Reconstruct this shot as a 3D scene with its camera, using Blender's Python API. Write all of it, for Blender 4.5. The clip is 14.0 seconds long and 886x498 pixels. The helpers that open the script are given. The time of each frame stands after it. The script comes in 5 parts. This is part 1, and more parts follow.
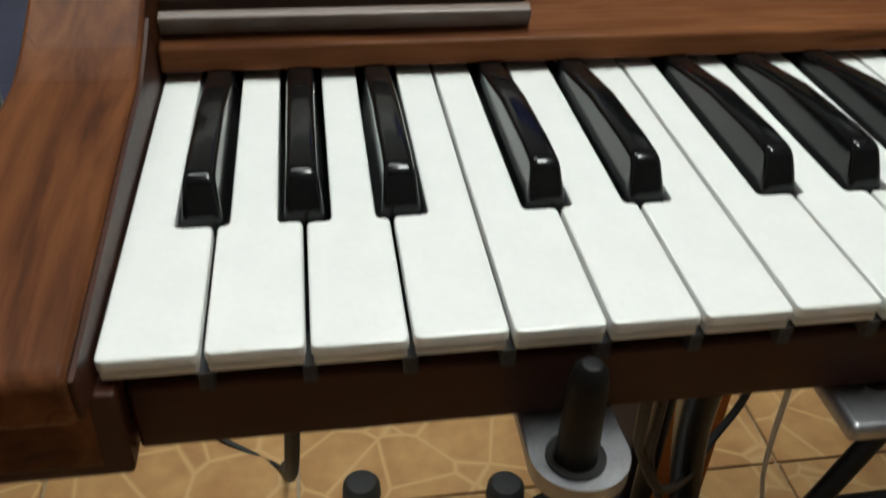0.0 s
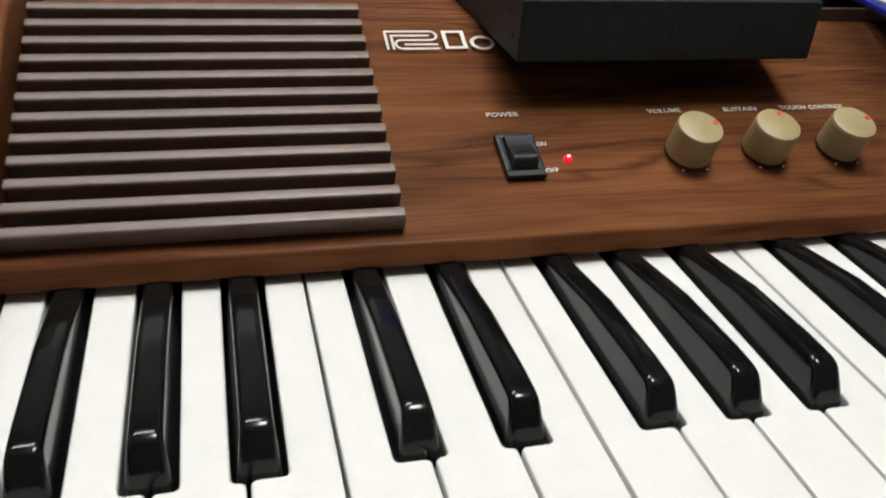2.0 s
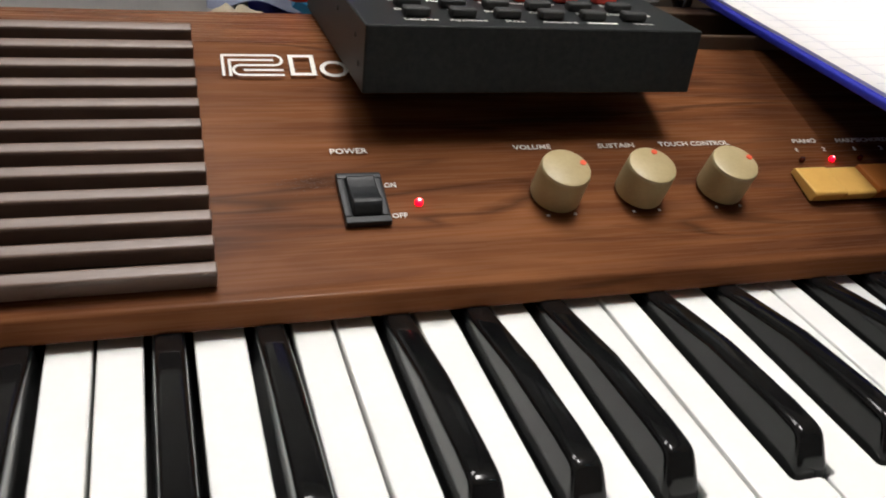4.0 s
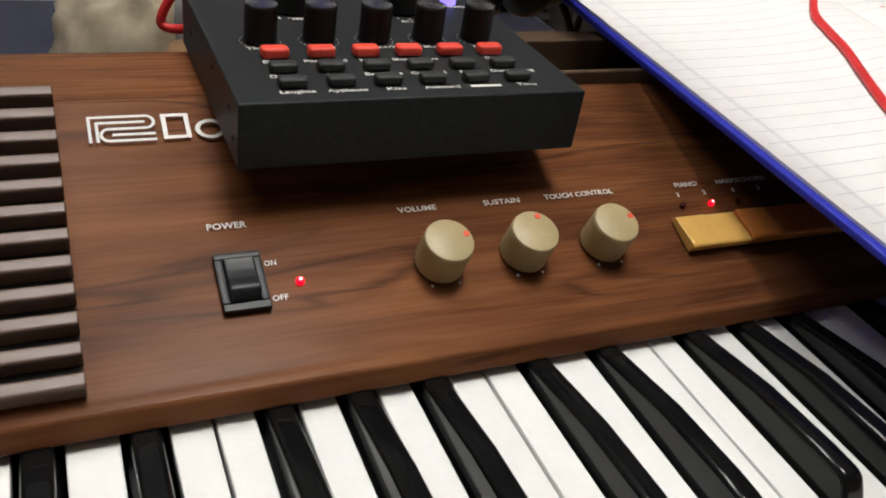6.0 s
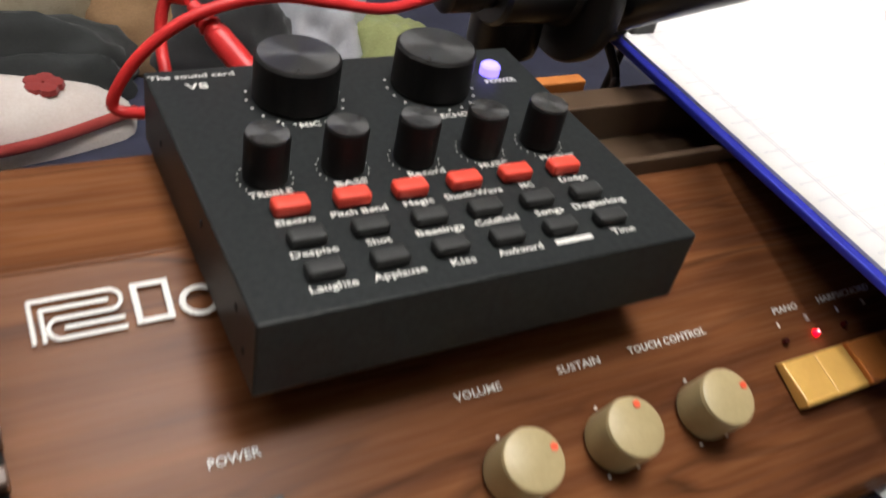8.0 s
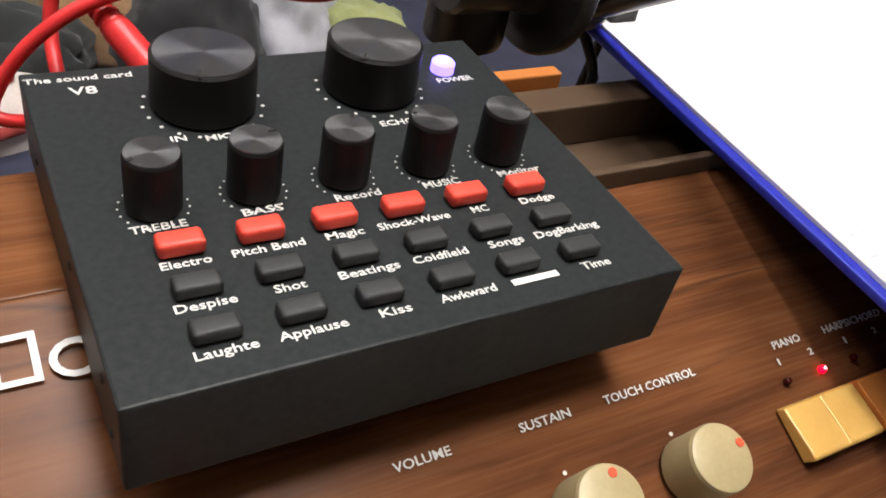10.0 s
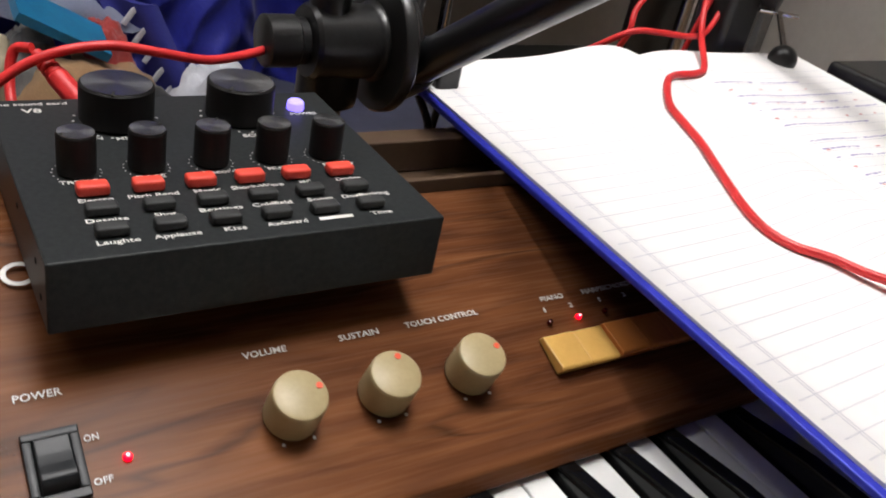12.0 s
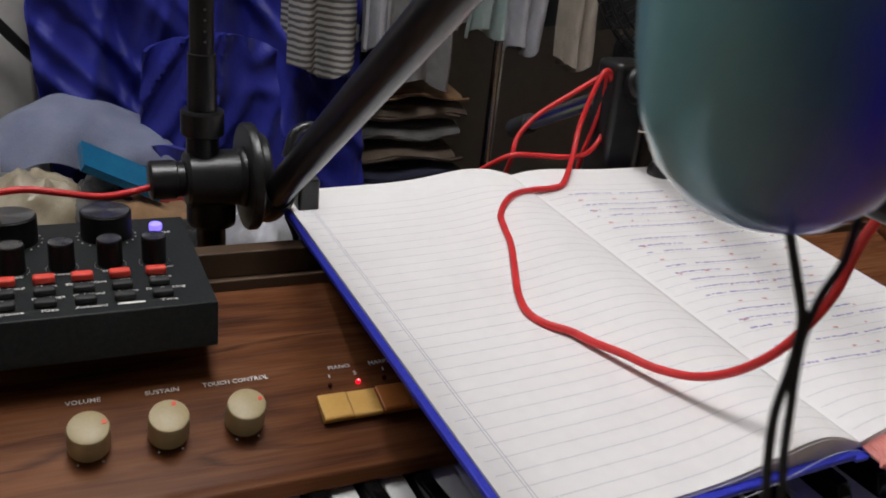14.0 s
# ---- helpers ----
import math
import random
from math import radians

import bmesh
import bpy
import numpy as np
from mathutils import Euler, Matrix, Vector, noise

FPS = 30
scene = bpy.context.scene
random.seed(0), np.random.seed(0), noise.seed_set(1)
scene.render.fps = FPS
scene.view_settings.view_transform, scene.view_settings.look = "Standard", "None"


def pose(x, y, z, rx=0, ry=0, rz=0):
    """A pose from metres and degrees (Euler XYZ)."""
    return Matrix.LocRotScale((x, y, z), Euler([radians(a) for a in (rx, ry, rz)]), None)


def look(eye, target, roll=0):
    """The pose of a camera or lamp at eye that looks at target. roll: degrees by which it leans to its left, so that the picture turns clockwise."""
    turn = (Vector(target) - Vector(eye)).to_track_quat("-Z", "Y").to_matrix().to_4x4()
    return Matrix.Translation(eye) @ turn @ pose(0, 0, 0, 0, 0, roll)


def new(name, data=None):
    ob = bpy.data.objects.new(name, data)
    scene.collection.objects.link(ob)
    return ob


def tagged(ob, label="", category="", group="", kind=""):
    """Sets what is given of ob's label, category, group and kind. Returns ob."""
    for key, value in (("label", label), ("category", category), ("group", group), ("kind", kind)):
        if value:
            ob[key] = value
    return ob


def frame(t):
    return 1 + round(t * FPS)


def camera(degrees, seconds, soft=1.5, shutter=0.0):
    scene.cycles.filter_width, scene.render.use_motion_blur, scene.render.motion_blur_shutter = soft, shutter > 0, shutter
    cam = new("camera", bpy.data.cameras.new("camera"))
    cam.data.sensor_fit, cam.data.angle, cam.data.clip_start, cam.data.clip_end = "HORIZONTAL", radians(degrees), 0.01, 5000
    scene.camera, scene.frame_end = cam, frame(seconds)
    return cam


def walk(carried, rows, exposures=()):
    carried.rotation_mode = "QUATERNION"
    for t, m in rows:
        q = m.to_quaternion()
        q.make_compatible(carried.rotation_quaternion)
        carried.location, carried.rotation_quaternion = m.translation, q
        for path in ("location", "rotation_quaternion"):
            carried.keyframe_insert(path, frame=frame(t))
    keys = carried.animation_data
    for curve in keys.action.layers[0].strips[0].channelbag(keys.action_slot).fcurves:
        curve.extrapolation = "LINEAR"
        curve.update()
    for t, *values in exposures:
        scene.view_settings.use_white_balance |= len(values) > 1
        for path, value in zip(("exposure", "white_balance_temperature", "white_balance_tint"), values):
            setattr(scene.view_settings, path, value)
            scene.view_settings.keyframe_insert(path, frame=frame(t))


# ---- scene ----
cam = camera(54.4, 14.0, soft=1.8, shutter=0.45)
PATH = [
    (0, (0.053, -0.145, 0.134), (0.317, 1.44, -1.056), 2.1),
    (0.5, (0.048, -0.131, 0.149), (0.36, 1.487, -0.983), 2.5),
    (1, (0.052, -0.124, 0.153), (0.426, 1.516, -0.928), 3.2),
    (1.5, (0.06, -0.12, 0.158), (0.489, 1.534, -0.882), 3.7),
    (2, (0.069, -0.11, 0.16), (0.558, 1.549, -0.844), 4.6),
    (2.5, (0.075, -0.095, 0.162), (0.606, 1.561, -0.826), 5.5),
    (3, (0.084, -0.083, 0.166), (0.65, 1.567, -0.813), 6.2),
    (3.5, (0.095, -0.079, 0.163), (0.687, 1.566, -0.809), 6.6),
    (4, (0.115, -0.081, 0.158), (0.732, 1.553, -0.817), 6.8),
    (6.5, (0.13, -0.047, 0.211), (0.958, 1.377, -0.923), 11.0),
    (7, (0.122, -0.029, 0.214), (0.979, 1.34, -0.965), 12.4),
    (7.5, (0.13, 0.024, 0.218), (1.009, 1.329, -1.017), 13.4),
    (8, (0.137, 0.069, 0.22), (1.037, 1.347, -1.027), 13.2),
    (8.2, (0.146, 0.087, 0.217), (1.055, 1.353, -1.036), 13.4),
    (10.3, (0.17, 0.099, 0.202), (1.09, 1.341, -1.068), 13.4),
    (10.5, (0.168, 0.096, 0.2), (1.117, 1.332, -1.053), 13.9),
    (11, (0.175, 0.074, 0.209), (1.157, 1.333, -0.994), 13.3),
    (11.5, (0.16, 0.035, 0.218), (1.196, 1.343, -0.884), 12.9),
    (12, (0.151, -0.018, 0.222), (1.21, 1.36, -0.768), 12.6),
    (12.5, (0.156, -0.064, 0.22), (1.181, 1.402, -0.675), 11.6),
    (13, (0.185, -0.113, 0.255), (1.1, 1.456, -0.582), 8.9),
    (13.5, (0.227, -0.144, 0.275), (1.086, 1.473, -0.529), 7.4),
    (14, (0.243, -0.18, 0.277), (1.071, 1.465, -0.501), 6.2),
]
walk(cam, [(t, look(eye, target, roll)) for t, eye, target, roll in PATH], [(0.0, 0.26, 6050, 0), (0.5, 0.17, 6000, 4), (1.5, 0.34, 6220, 7), (2.5, 0.32, 6330, 9), (3.5, 0.50, 6400, 11), (7.0, 0.22, 6400, 10), (8.0, 0.60, 6400, 10), (11.0, 0.96, 6380, 12), (11.5, 0.84, 6350, 12), (12.0, 0.46, 6280, 12), (12.5, 0.24, 6200, 12), (14.0, -0.20, 6150, 12)])

# ---- light ----
world = bpy.data.worlds.new("room_air")
scene.world = world
world.use_nodes = True
world.node_tree.nodes["Background"].inputs[0].default_value = (0.9, 0.95, 1.0, 1)
world.node_tree.nodes["Background"].inputs[1].default_value = 0.03


def area(name, place, sx, sy, watts, colour):
    d = bpy.data.lights.new(name, "AREA")
    d.shape, d.size, d.size_y, d.energy, d.color = "RECTANGLE", sx, sy, watts, colour
    ob = new(name, d)
    ob.matrix_world = place
    return ob


# two fluorescent fittings hung below the ceiling: a bright one over the keys, a weaker one across the room behind the piano
LAMP = Matrix.Translation((0.40, 0.14, 1.80))
area("tube_light", LAMP, 0.42, 0.6, 12.5, (1.0, 0.97, 0.93))
# added upward lamp: fills the room by bouncing off the ceiling
area("ceiling_bounce_fill", LAMP @ Matrix.Translation((0, 0, 0.04)) @ Matrix.Rotation(math.pi, 4, "X"), 0.42, 0.6, 21, (1.0, 0.97, 0.93))
area("tube_light_rear", Matrix.Translation((-0.30, 0.90, 1.80)), 1.2, 0.25, 11, (1.0, 0.97, 0.93))


# ---- materials ----
def nodes_of(name):
    m = bpy.data.materials.new(name)
    m.use_nodes = True
    nt = m.node_tree
    return m, nt, nt.nodes["Principled BSDF"]


def surf(name, c1, c2, scale=30.0, rough=0.5, metal=0.0, bump=0.1, stretch=(1, 1, 1), detail=6.0, coat=0.0, spread=0.08, spec=0.5, fine=8.0, lo=0.35, hi=0.65, depth=0.001, sheen=0.0):
    """Two-scale mottled surface: broad patches between two colours, fine grain in roughness and relief."""
    m, nt, b = nodes_of(name)
    N, L = nt.nodes, nt.links
    tc = N.new("ShaderNodeTexCoord")
    mp = N.new("ShaderNodeMapping")
    mp.inputs["Scale"].default_value = stretch
    L.new(tc.outputs["Object"], mp.inputs[0])
    n1 = N.new("ShaderNodeTexNoise")
    n1.inputs["Scale"].default_value, n1.inputs["Detail"].default_value = scale, detail
    n2 = N.new("ShaderNodeTexNoise")
    n2.inputs["Scale"].default_value, n2.inputs["Detail"].default_value = scale * fine, 4
    L.new(mp.outputs[0], n1.inputs[0])
    L.new(mp.outputs[0], n2.inputs[0])
    r = N.new("ShaderNodeValToRGB")
    r.color_ramp.elements[0].position, r.color_ramp.elements[1].position = lo, hi
    r.color_ramp.elements[0].color, r.color_ramp.elements[1].color = (*c1, 1), (*c2, 1)
    mixf = N.new("ShaderNodeMath")
    mixf.operation = "MULTIPLY_ADD"
    L.new(n2.outputs["Fac"], mixf.inputs[0])
    mixf.inputs[1].default_value = 0.35
    sub = N.new("ShaderNodeMath")
    sub.operation = "MULTIPLY_ADD"
    L.new(n1.outputs["Fac"], sub.inputs[0])
    sub.inputs[1].default_value, sub.inputs[2].default_value = 0.65, 0.0
    L.new(sub.outputs[0], mixf.inputs[2])
    L.new(mixf.outputs[0], r.inputs[0])
    L.new(r.outputs[0], b.inputs["Base Color"])
    rr = N.new("ShaderNodeMapRange")
    rr.inputs["To Min"].default_value, rr.inputs["To Max"].default_value = max(0.02, rough - spread), min(1, rough + spread)
    L.new(n2.outputs["Fac"], rr.inputs[0])
    L.new(rr.outputs[0], b.inputs["Roughness"])
    b.inputs["Metallic"].default_value = metal
    b.inputs["Specular IOR Level"].default_value = spec
    b.inputs["Coat Weight"].default_value = coat
    b.inputs["Sheen Weight"].default_value = sheen
    if bump:
        bp = N.new("ShaderNodeBump")
        bp.inputs["Strength"].default_value, bp.inputs["Distance"].default_value = bump, depth
        L.new(mixf.outputs[0], bp.inputs["Height"])
        L.new(bp.outputs[0], b.inputs["Normal"])
    return m


def walnut(name, axis, rough=0.3):
    """Walnut-print laminate: long wandering grain along one axis, dark veins, fine pores."""
    m, nt, b = nodes_of(name)
    N, L = nt.nodes, nt.links
    tc = N.new("ShaderNodeTexCoord")
    mp = N.new("ShaderNodeMapping")
    mp.inputs["Scale"].default_value = (0.8, 7, 7) if axis == "x" else (8, 0.6, 8)
    L.new(tc.outputs["Object"], mp.inputs[0])
    warp = N.new("ShaderNodeTexNoise")
    warp.inputs["Scale"].default_value, warp.inputs["Detail"].default_value = 7, 3
    L.new(mp.outputs[0], warp.inputs[0])
    veins = N.new("ShaderNodeTexNoise")
    veins.inputs["Scale"].default_value, veins.inputs["Detail"].default_value, veins.inputs["Roughness"].default_value = 9, 5, 0.52
    veins.inputs["Distortion"].default_value = 1.1
    L.new(mp.outputs[0], veins.inputs[0])
    pores_map = N.new("ShaderNodeMapping")
    pores_map.inputs["Scale"].default_value = (25, 900, 900) if axis == "x" else (900, 25, 900)
    L.new(tc.outputs["Object"], pores_map.inputs[0])
    pores = N.new("ShaderNodeTexNoise")
    pores.inputs["Scale"].default_value, pores.inputs["Detail"].default_value = 1.0, 3
    L.new(pores_map.outputs[0], pores.inputs[0])
    ramp = N.new("ShaderNodeValToRGB")
    e = ramp.color_ramp.elements
    e[0].position, e[0].color = 0.36, (0.058, 0.022, 0.011, 1)
    e[1].position, e[1].color = 0.68, (0.206, 0.081, 0.032, 1)
    for pos, col in ((0.425, (0.085, 0.031, 0.0145, 1)), (0.51, (0.132, 0.049, 0.0195, 1))):
        k = e.new(pos)
        k.color = col
    mx = N.new("ShaderNodeMath")
    mx.operation = "MULTIPLY_ADD"
    L.new(pores.outputs["Fac"], mx.inputs[0])
    mx.inputs[1].default_value = 0.09
    half = N.new("ShaderNodeMath")
    half.operation = "MULTIPLY_ADD"
    L.new(veins.outputs["Fac"], half.inputs[0])
    half.inputs[1].default_value = 0.70
    w2 = N.new("ShaderNodeMath")
    w2.operation = "MULTIPLY"
    L.new(warp.outputs["Fac"], w2.inputs[0])
    w2.inputs[1].default_value = 0.26
    L.new(w2.outputs[0], half.inputs[2])
    L.new(half.outputs[0], mx.inputs[2])
    L.new(mx.outputs[0], ramp.inputs[0])
    line = N.new("ShaderNodeTexNoise")
    line.inputs["Scale"].default_value, line.inputs["Detail"].default_value, line.inputs["Distortion"].default_value = 2.6, 3, 1.2
    L.new(mp.outputs[0], line.inputs[0])
    off = N.new("ShaderNodeMath")
    off.operation = "SUBTRACT"
    L.new(line.outputs["Fac"], off.inputs[0])
    off.inputs[1].default_value = 0.5
    ab = N.new("ShaderNodeMath")
    ab.operation = "ABSOLUTE"
    L.new(off.outputs[0], ab.inputs[0])
    edge = N.new("ShaderNodeMapRange")
    edge.inputs["From Min"].default_value, edge.inputs["From Max"].default_value = 0.0, 0.012
    edge.inputs["To Min"].default_value, edge.inputs["To Max"].default_value = 0.62, 0.0
    L.new(ab.outputs[0], edge.inputs[0])
    gate = N.new("ShaderNodeMapRange")
    gate.inputs["From Min"].default_value, gate.inputs["From Max"].default_value = 0.46, 0.60
    L.new(warp.outputs["Fac"], gate.inputs[0])
    amount = N.new("ShaderNodeMath")
    amount.operation = "MULTIPLY"
    L.new(edge.outputs[0], amount.inputs[0])
    L.new(gate.outputs[0], amount.inputs[1])
    tint = N.new("ShaderNodeMix")
    tint.data_type = "RGBA"
    L.new(amount.outputs[0], tint.inputs["Factor"])
    L.new(ramp.outputs[0], tint.inputs["A"])
    tint.inputs["B"].default_value = (0.020, 0.008, 0.005, 1)
    L.new(tint.outputs["Result"], b.inputs["Base Color"])
    mr = N.new("ShaderNodeMapRange")
    mr.inputs["To Min"].default_value, mr.inputs["To Max"].default_value = rough - 0.06, rough + 0.1
    L.new(pores.outputs["Fac"], mr.inputs[0])
    L.new(mr.outputs[0], b.inputs["Roughness"])
    bp = N.new("ShaderNodeBump")
    b.inputs["Specular IOR Level"].default_value = 0.07
    bp.inputs["Strength"].default_value, bp.inputs["Distance"].default_value = 0.12, 0.0004
    L.new(pores.outputs["Fac"], bp.inputs["Height"])
    L.new(bp.outputs[0], b.inputs["Normal"])
    return m


def glow(name, colour, strength, base=(0.3, 0.02, 0.02)):
    m, nt, b = nodes_of(name)
    b.inputs["Base Color"].default_value = (*base, 1)
    b.inputs["Emission Color"].default_value = (*colour, 1)
    b.inputs["Emission Strength"].default_value = strength
    b.inputs["Roughness"].default_value = 0.25
    return m


def plain(name, c, rough=0.5, metal=0.0, coat=0.0):
    m, nt, b = nodes_of(name)
    b.inputs["Base Color"].default_value = (*c, 1)
    b.inputs["Roughness"].default_value, b.inputs["Metallic"].default_value, b.inputs["Coat Weight"].default_value = rough, metal, coat
    return m


def spun(name, c, rough):
    """Turned metal disc: radial brushing shown as anisotropic gloss round the centre."""
    m, nt, b = nodes_of(name)
    N, L = nt.nodes, nt.links
    b.inputs["Base Color"].default_value = (*c, 1)
    b.inputs["Metallic"].default_value, b.inputs["Roughness"].default_value = 0.9, rough
    b.inputs["Anisotropic"].default_value = 0.9
    tg = N.new("ShaderNodeTangent")
    tg.direction_type, tg.axis = "RADIAL", "Z"
    L.new(tg.outputs[0], b.inputs["Tangent"])
    return m


WOOD_X, WOOD_Y = walnut("walnut_panel", "x", 0.25), walnut("walnut_cheek", "y", 0.30)
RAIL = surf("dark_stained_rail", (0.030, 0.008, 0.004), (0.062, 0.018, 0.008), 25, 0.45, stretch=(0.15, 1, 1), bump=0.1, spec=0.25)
IVORY = surf("white_key_plastic", (0.80, 0.81, 0.79), (0.85, 0.85, 0.83), 60, 0.34, bump=0.03, coat=0.1, depth=0.0003)
EBONY = surf("black_key_plastic", (0.004, 0.004, 0.0045), (0.007, 0.0075, 0.0075), 60, 0.11, bump=0.015, spread=0.04, depth=0.0003, spec=0.36)
FELT = surf("grey_felt", (0.05, 0.05, 0.055), (0.1, 0.1, 0.1), 300, 0.95)
DARK = surf("dark_hollow", (0.008, 0.007, 0.006), (0.015, 0.013, 0.012), 40, 0.8)
GRILLE = surf("brown_grille_plastic", (0.100, 0.062, 0.046), (0.150, 0.098, 0.074), 50, 0.40, stretch=(0.3, 1, 1), spread=0.1, bump=0.08, spec=0.6)
TRAY = surf("brown_tray_plastic", (0.075, 0.045, 0.026), (0.10, 0.062, 0.036), 40, 0.45)
PRINT = plain("white_print", (0.78, 0.76, 0.72), 0.6)
CREAM = surf("cream_knob_plastic", (0.36, 0.29, 0.145), (0.42, 0.34, 0.18), 90, 0.42, bump=0.06, depth=0.0004)
ORANGE = plain("orange_mark", (0.75, 0.09, 0.03), 0.5)
SWITCH = surf("black_switch_plastic", (0.008, 0.0095, 0.011), (0.016, 0.018, 0.02), 120, 0.42, bump=0.04, spec=0.35)
LED_RED = glow("red_led", (1.0, 0.0, 0.012), 3.0)
LED_CORE = glow("red_led_core", (1.0, 0.30, 0.32), 4.0)
LED_OFF = plain("unlit_led", (0.05, 0.004, 0.004), 0.2)
LED_VIOLET = glow("violet_led", (0.22, 0.15, 1.0), 1.7, (0.3, 0.3, 0.6))
TAB_YELLOW = surf("yellow_tab_plastic", (0.78, 0.45, 0.11), (0.85, 0.52, 0.14), 60, 0.35, bump=0.04)
TAB_BROWN = surf("brown_tab_plastic", (0.55, 0.18, 0.035), (0.62, 0.22, 0.05), 60, 0.35, bump=0.04)
STEEL_BLACK = surf("black_powder_coat", (0.015, 0.0172, 0.0176), (0.026, 0.0290, 0.0295), 500, 0.45, bump=0.12, fine=5, depth=0.0003, spec=0.18)
KNOB_SIDE = surf("black_knob_side", (0.006, 0.006, 0.006), (0.012, 0.011, 0.011), 200, 0.5, spec=0.3, stretch=(1, 1, 0.05), bump=0.06)
KNOB_TOP = spun("turned_black_aluminium", (0.22, 0.22, 0.225), 0.26)
RED_RUBBER = surf("red_rubber", (0.74, 0.06, 0.035), (0.82, 0.075, 0.045), 80, 0.5, bump=0.05)
BLACK_RUBBER = surf("black_rubber", (0.018, 0.019, 0.019), (0.03, 0.031, 0.031), 120, 0.6, bump=0.06)
RED_CORD = surf("red_cord_rubber", (0.62, 0.02, 0.022), (0.72, 0.035, 0.035), 120, 0.42, bump=0.05)
BLACK_PLASTIC = surf("black_plastic", (0.010, 0.010, 0.010), (0.02, 0.02, 0.02), 80, 0.33, bump=0.05)
BLACK_PAINT = surf("black_painted_steel", (0.009, 0.009, 0.0095), (0.013, 0.013, 0.0135), 30, 0.30, bump=0.0, spread=0.03)
CHROME = surf("chromed_steel", (0.5, 0.5, 0.52), (0.62, 0.62, 0.63), 40, 0.18, metal=1.0, bump=0.02)
ALU = surf("satin_aluminium", (0.30, 0.30, 0.32), (0.40, 0.40, 0.42), 120, 0.36, metal=0.85, bump=0.05)
PAPER = surf("ledger_paper", (0.84, 0.83, 0.82), (0.89, 0.88, 0.87), 22, 0.75, bump=0.05, depth=0.0006)
RULE = plain("grey_ruled_line", (0.54, 0.54, 0.60), 0.7)
PEN_BLUE = plain("violet_pen", (0.36, 0.33, 0.55), 0.7)
PEN_RED = plain("red_pen", (0.62, 0.26, 0.26), 0.7)
COVER = surf("blue_cloth_cover", (0.026, 0.036, 0.50), (0.036, 0.052, 0.62), 400, 0.5, bump=0.2, depth=0.0004)
PINK = surf("pink_tassel", (0.75, 0.25, 0.22), (0.85, 0.36, 0.32), 200, 0.8)


def lit_lacquer():
    """Blue lacquer over metal, light painted in: teal highlight on one side through navy shade to royal blue glow on
    the other.
    """
    m, nt, b = nodes_of("blue_lacquer_painted_light")
    N, L = nt.nodes, nt.links
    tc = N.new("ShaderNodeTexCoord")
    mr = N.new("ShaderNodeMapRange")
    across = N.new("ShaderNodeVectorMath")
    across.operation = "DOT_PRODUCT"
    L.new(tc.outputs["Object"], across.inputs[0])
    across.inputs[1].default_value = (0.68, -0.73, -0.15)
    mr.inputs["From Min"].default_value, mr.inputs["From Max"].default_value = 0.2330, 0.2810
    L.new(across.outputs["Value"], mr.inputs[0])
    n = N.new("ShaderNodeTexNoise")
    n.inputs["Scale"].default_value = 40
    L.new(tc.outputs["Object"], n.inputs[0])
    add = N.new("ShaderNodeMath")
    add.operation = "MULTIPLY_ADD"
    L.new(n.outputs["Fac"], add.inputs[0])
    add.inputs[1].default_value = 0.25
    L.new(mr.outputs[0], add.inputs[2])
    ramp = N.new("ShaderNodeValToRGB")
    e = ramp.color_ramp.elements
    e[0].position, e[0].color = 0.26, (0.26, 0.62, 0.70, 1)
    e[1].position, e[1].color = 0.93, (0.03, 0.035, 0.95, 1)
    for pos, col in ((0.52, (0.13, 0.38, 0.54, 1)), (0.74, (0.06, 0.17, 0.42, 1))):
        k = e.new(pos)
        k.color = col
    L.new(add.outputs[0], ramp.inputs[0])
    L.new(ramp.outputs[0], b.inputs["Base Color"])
    b.inputs["Metallic"].default_value, b.inputs["Roughness"].default_value, b.inputs["Coat Weight"].default_value = 0.1, 0.3, 0.6
    return m


MIC_BLUE = lit_lacquer()
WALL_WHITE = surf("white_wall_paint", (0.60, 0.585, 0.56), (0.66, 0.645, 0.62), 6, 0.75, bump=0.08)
# wall colour darkened: holds the back wall's shade, cuts bounce from the front
WALL_DARKENED = surf("darkened_wall_paint", (0.16, 0.15, 0.14), (0.2, 0.19, 0.175), 5, 0.8, bump=0.1)
CEIL = surf("white_ceiling_paint", (0.68, 0.67, 0.65), (0.72, 0.71, 0.69), 6, 0.8)
GROUT = surf("pale_grout", (0.36, 0.28, 0.19), (0.45, 0.36, 0.25), 60, 0.85)


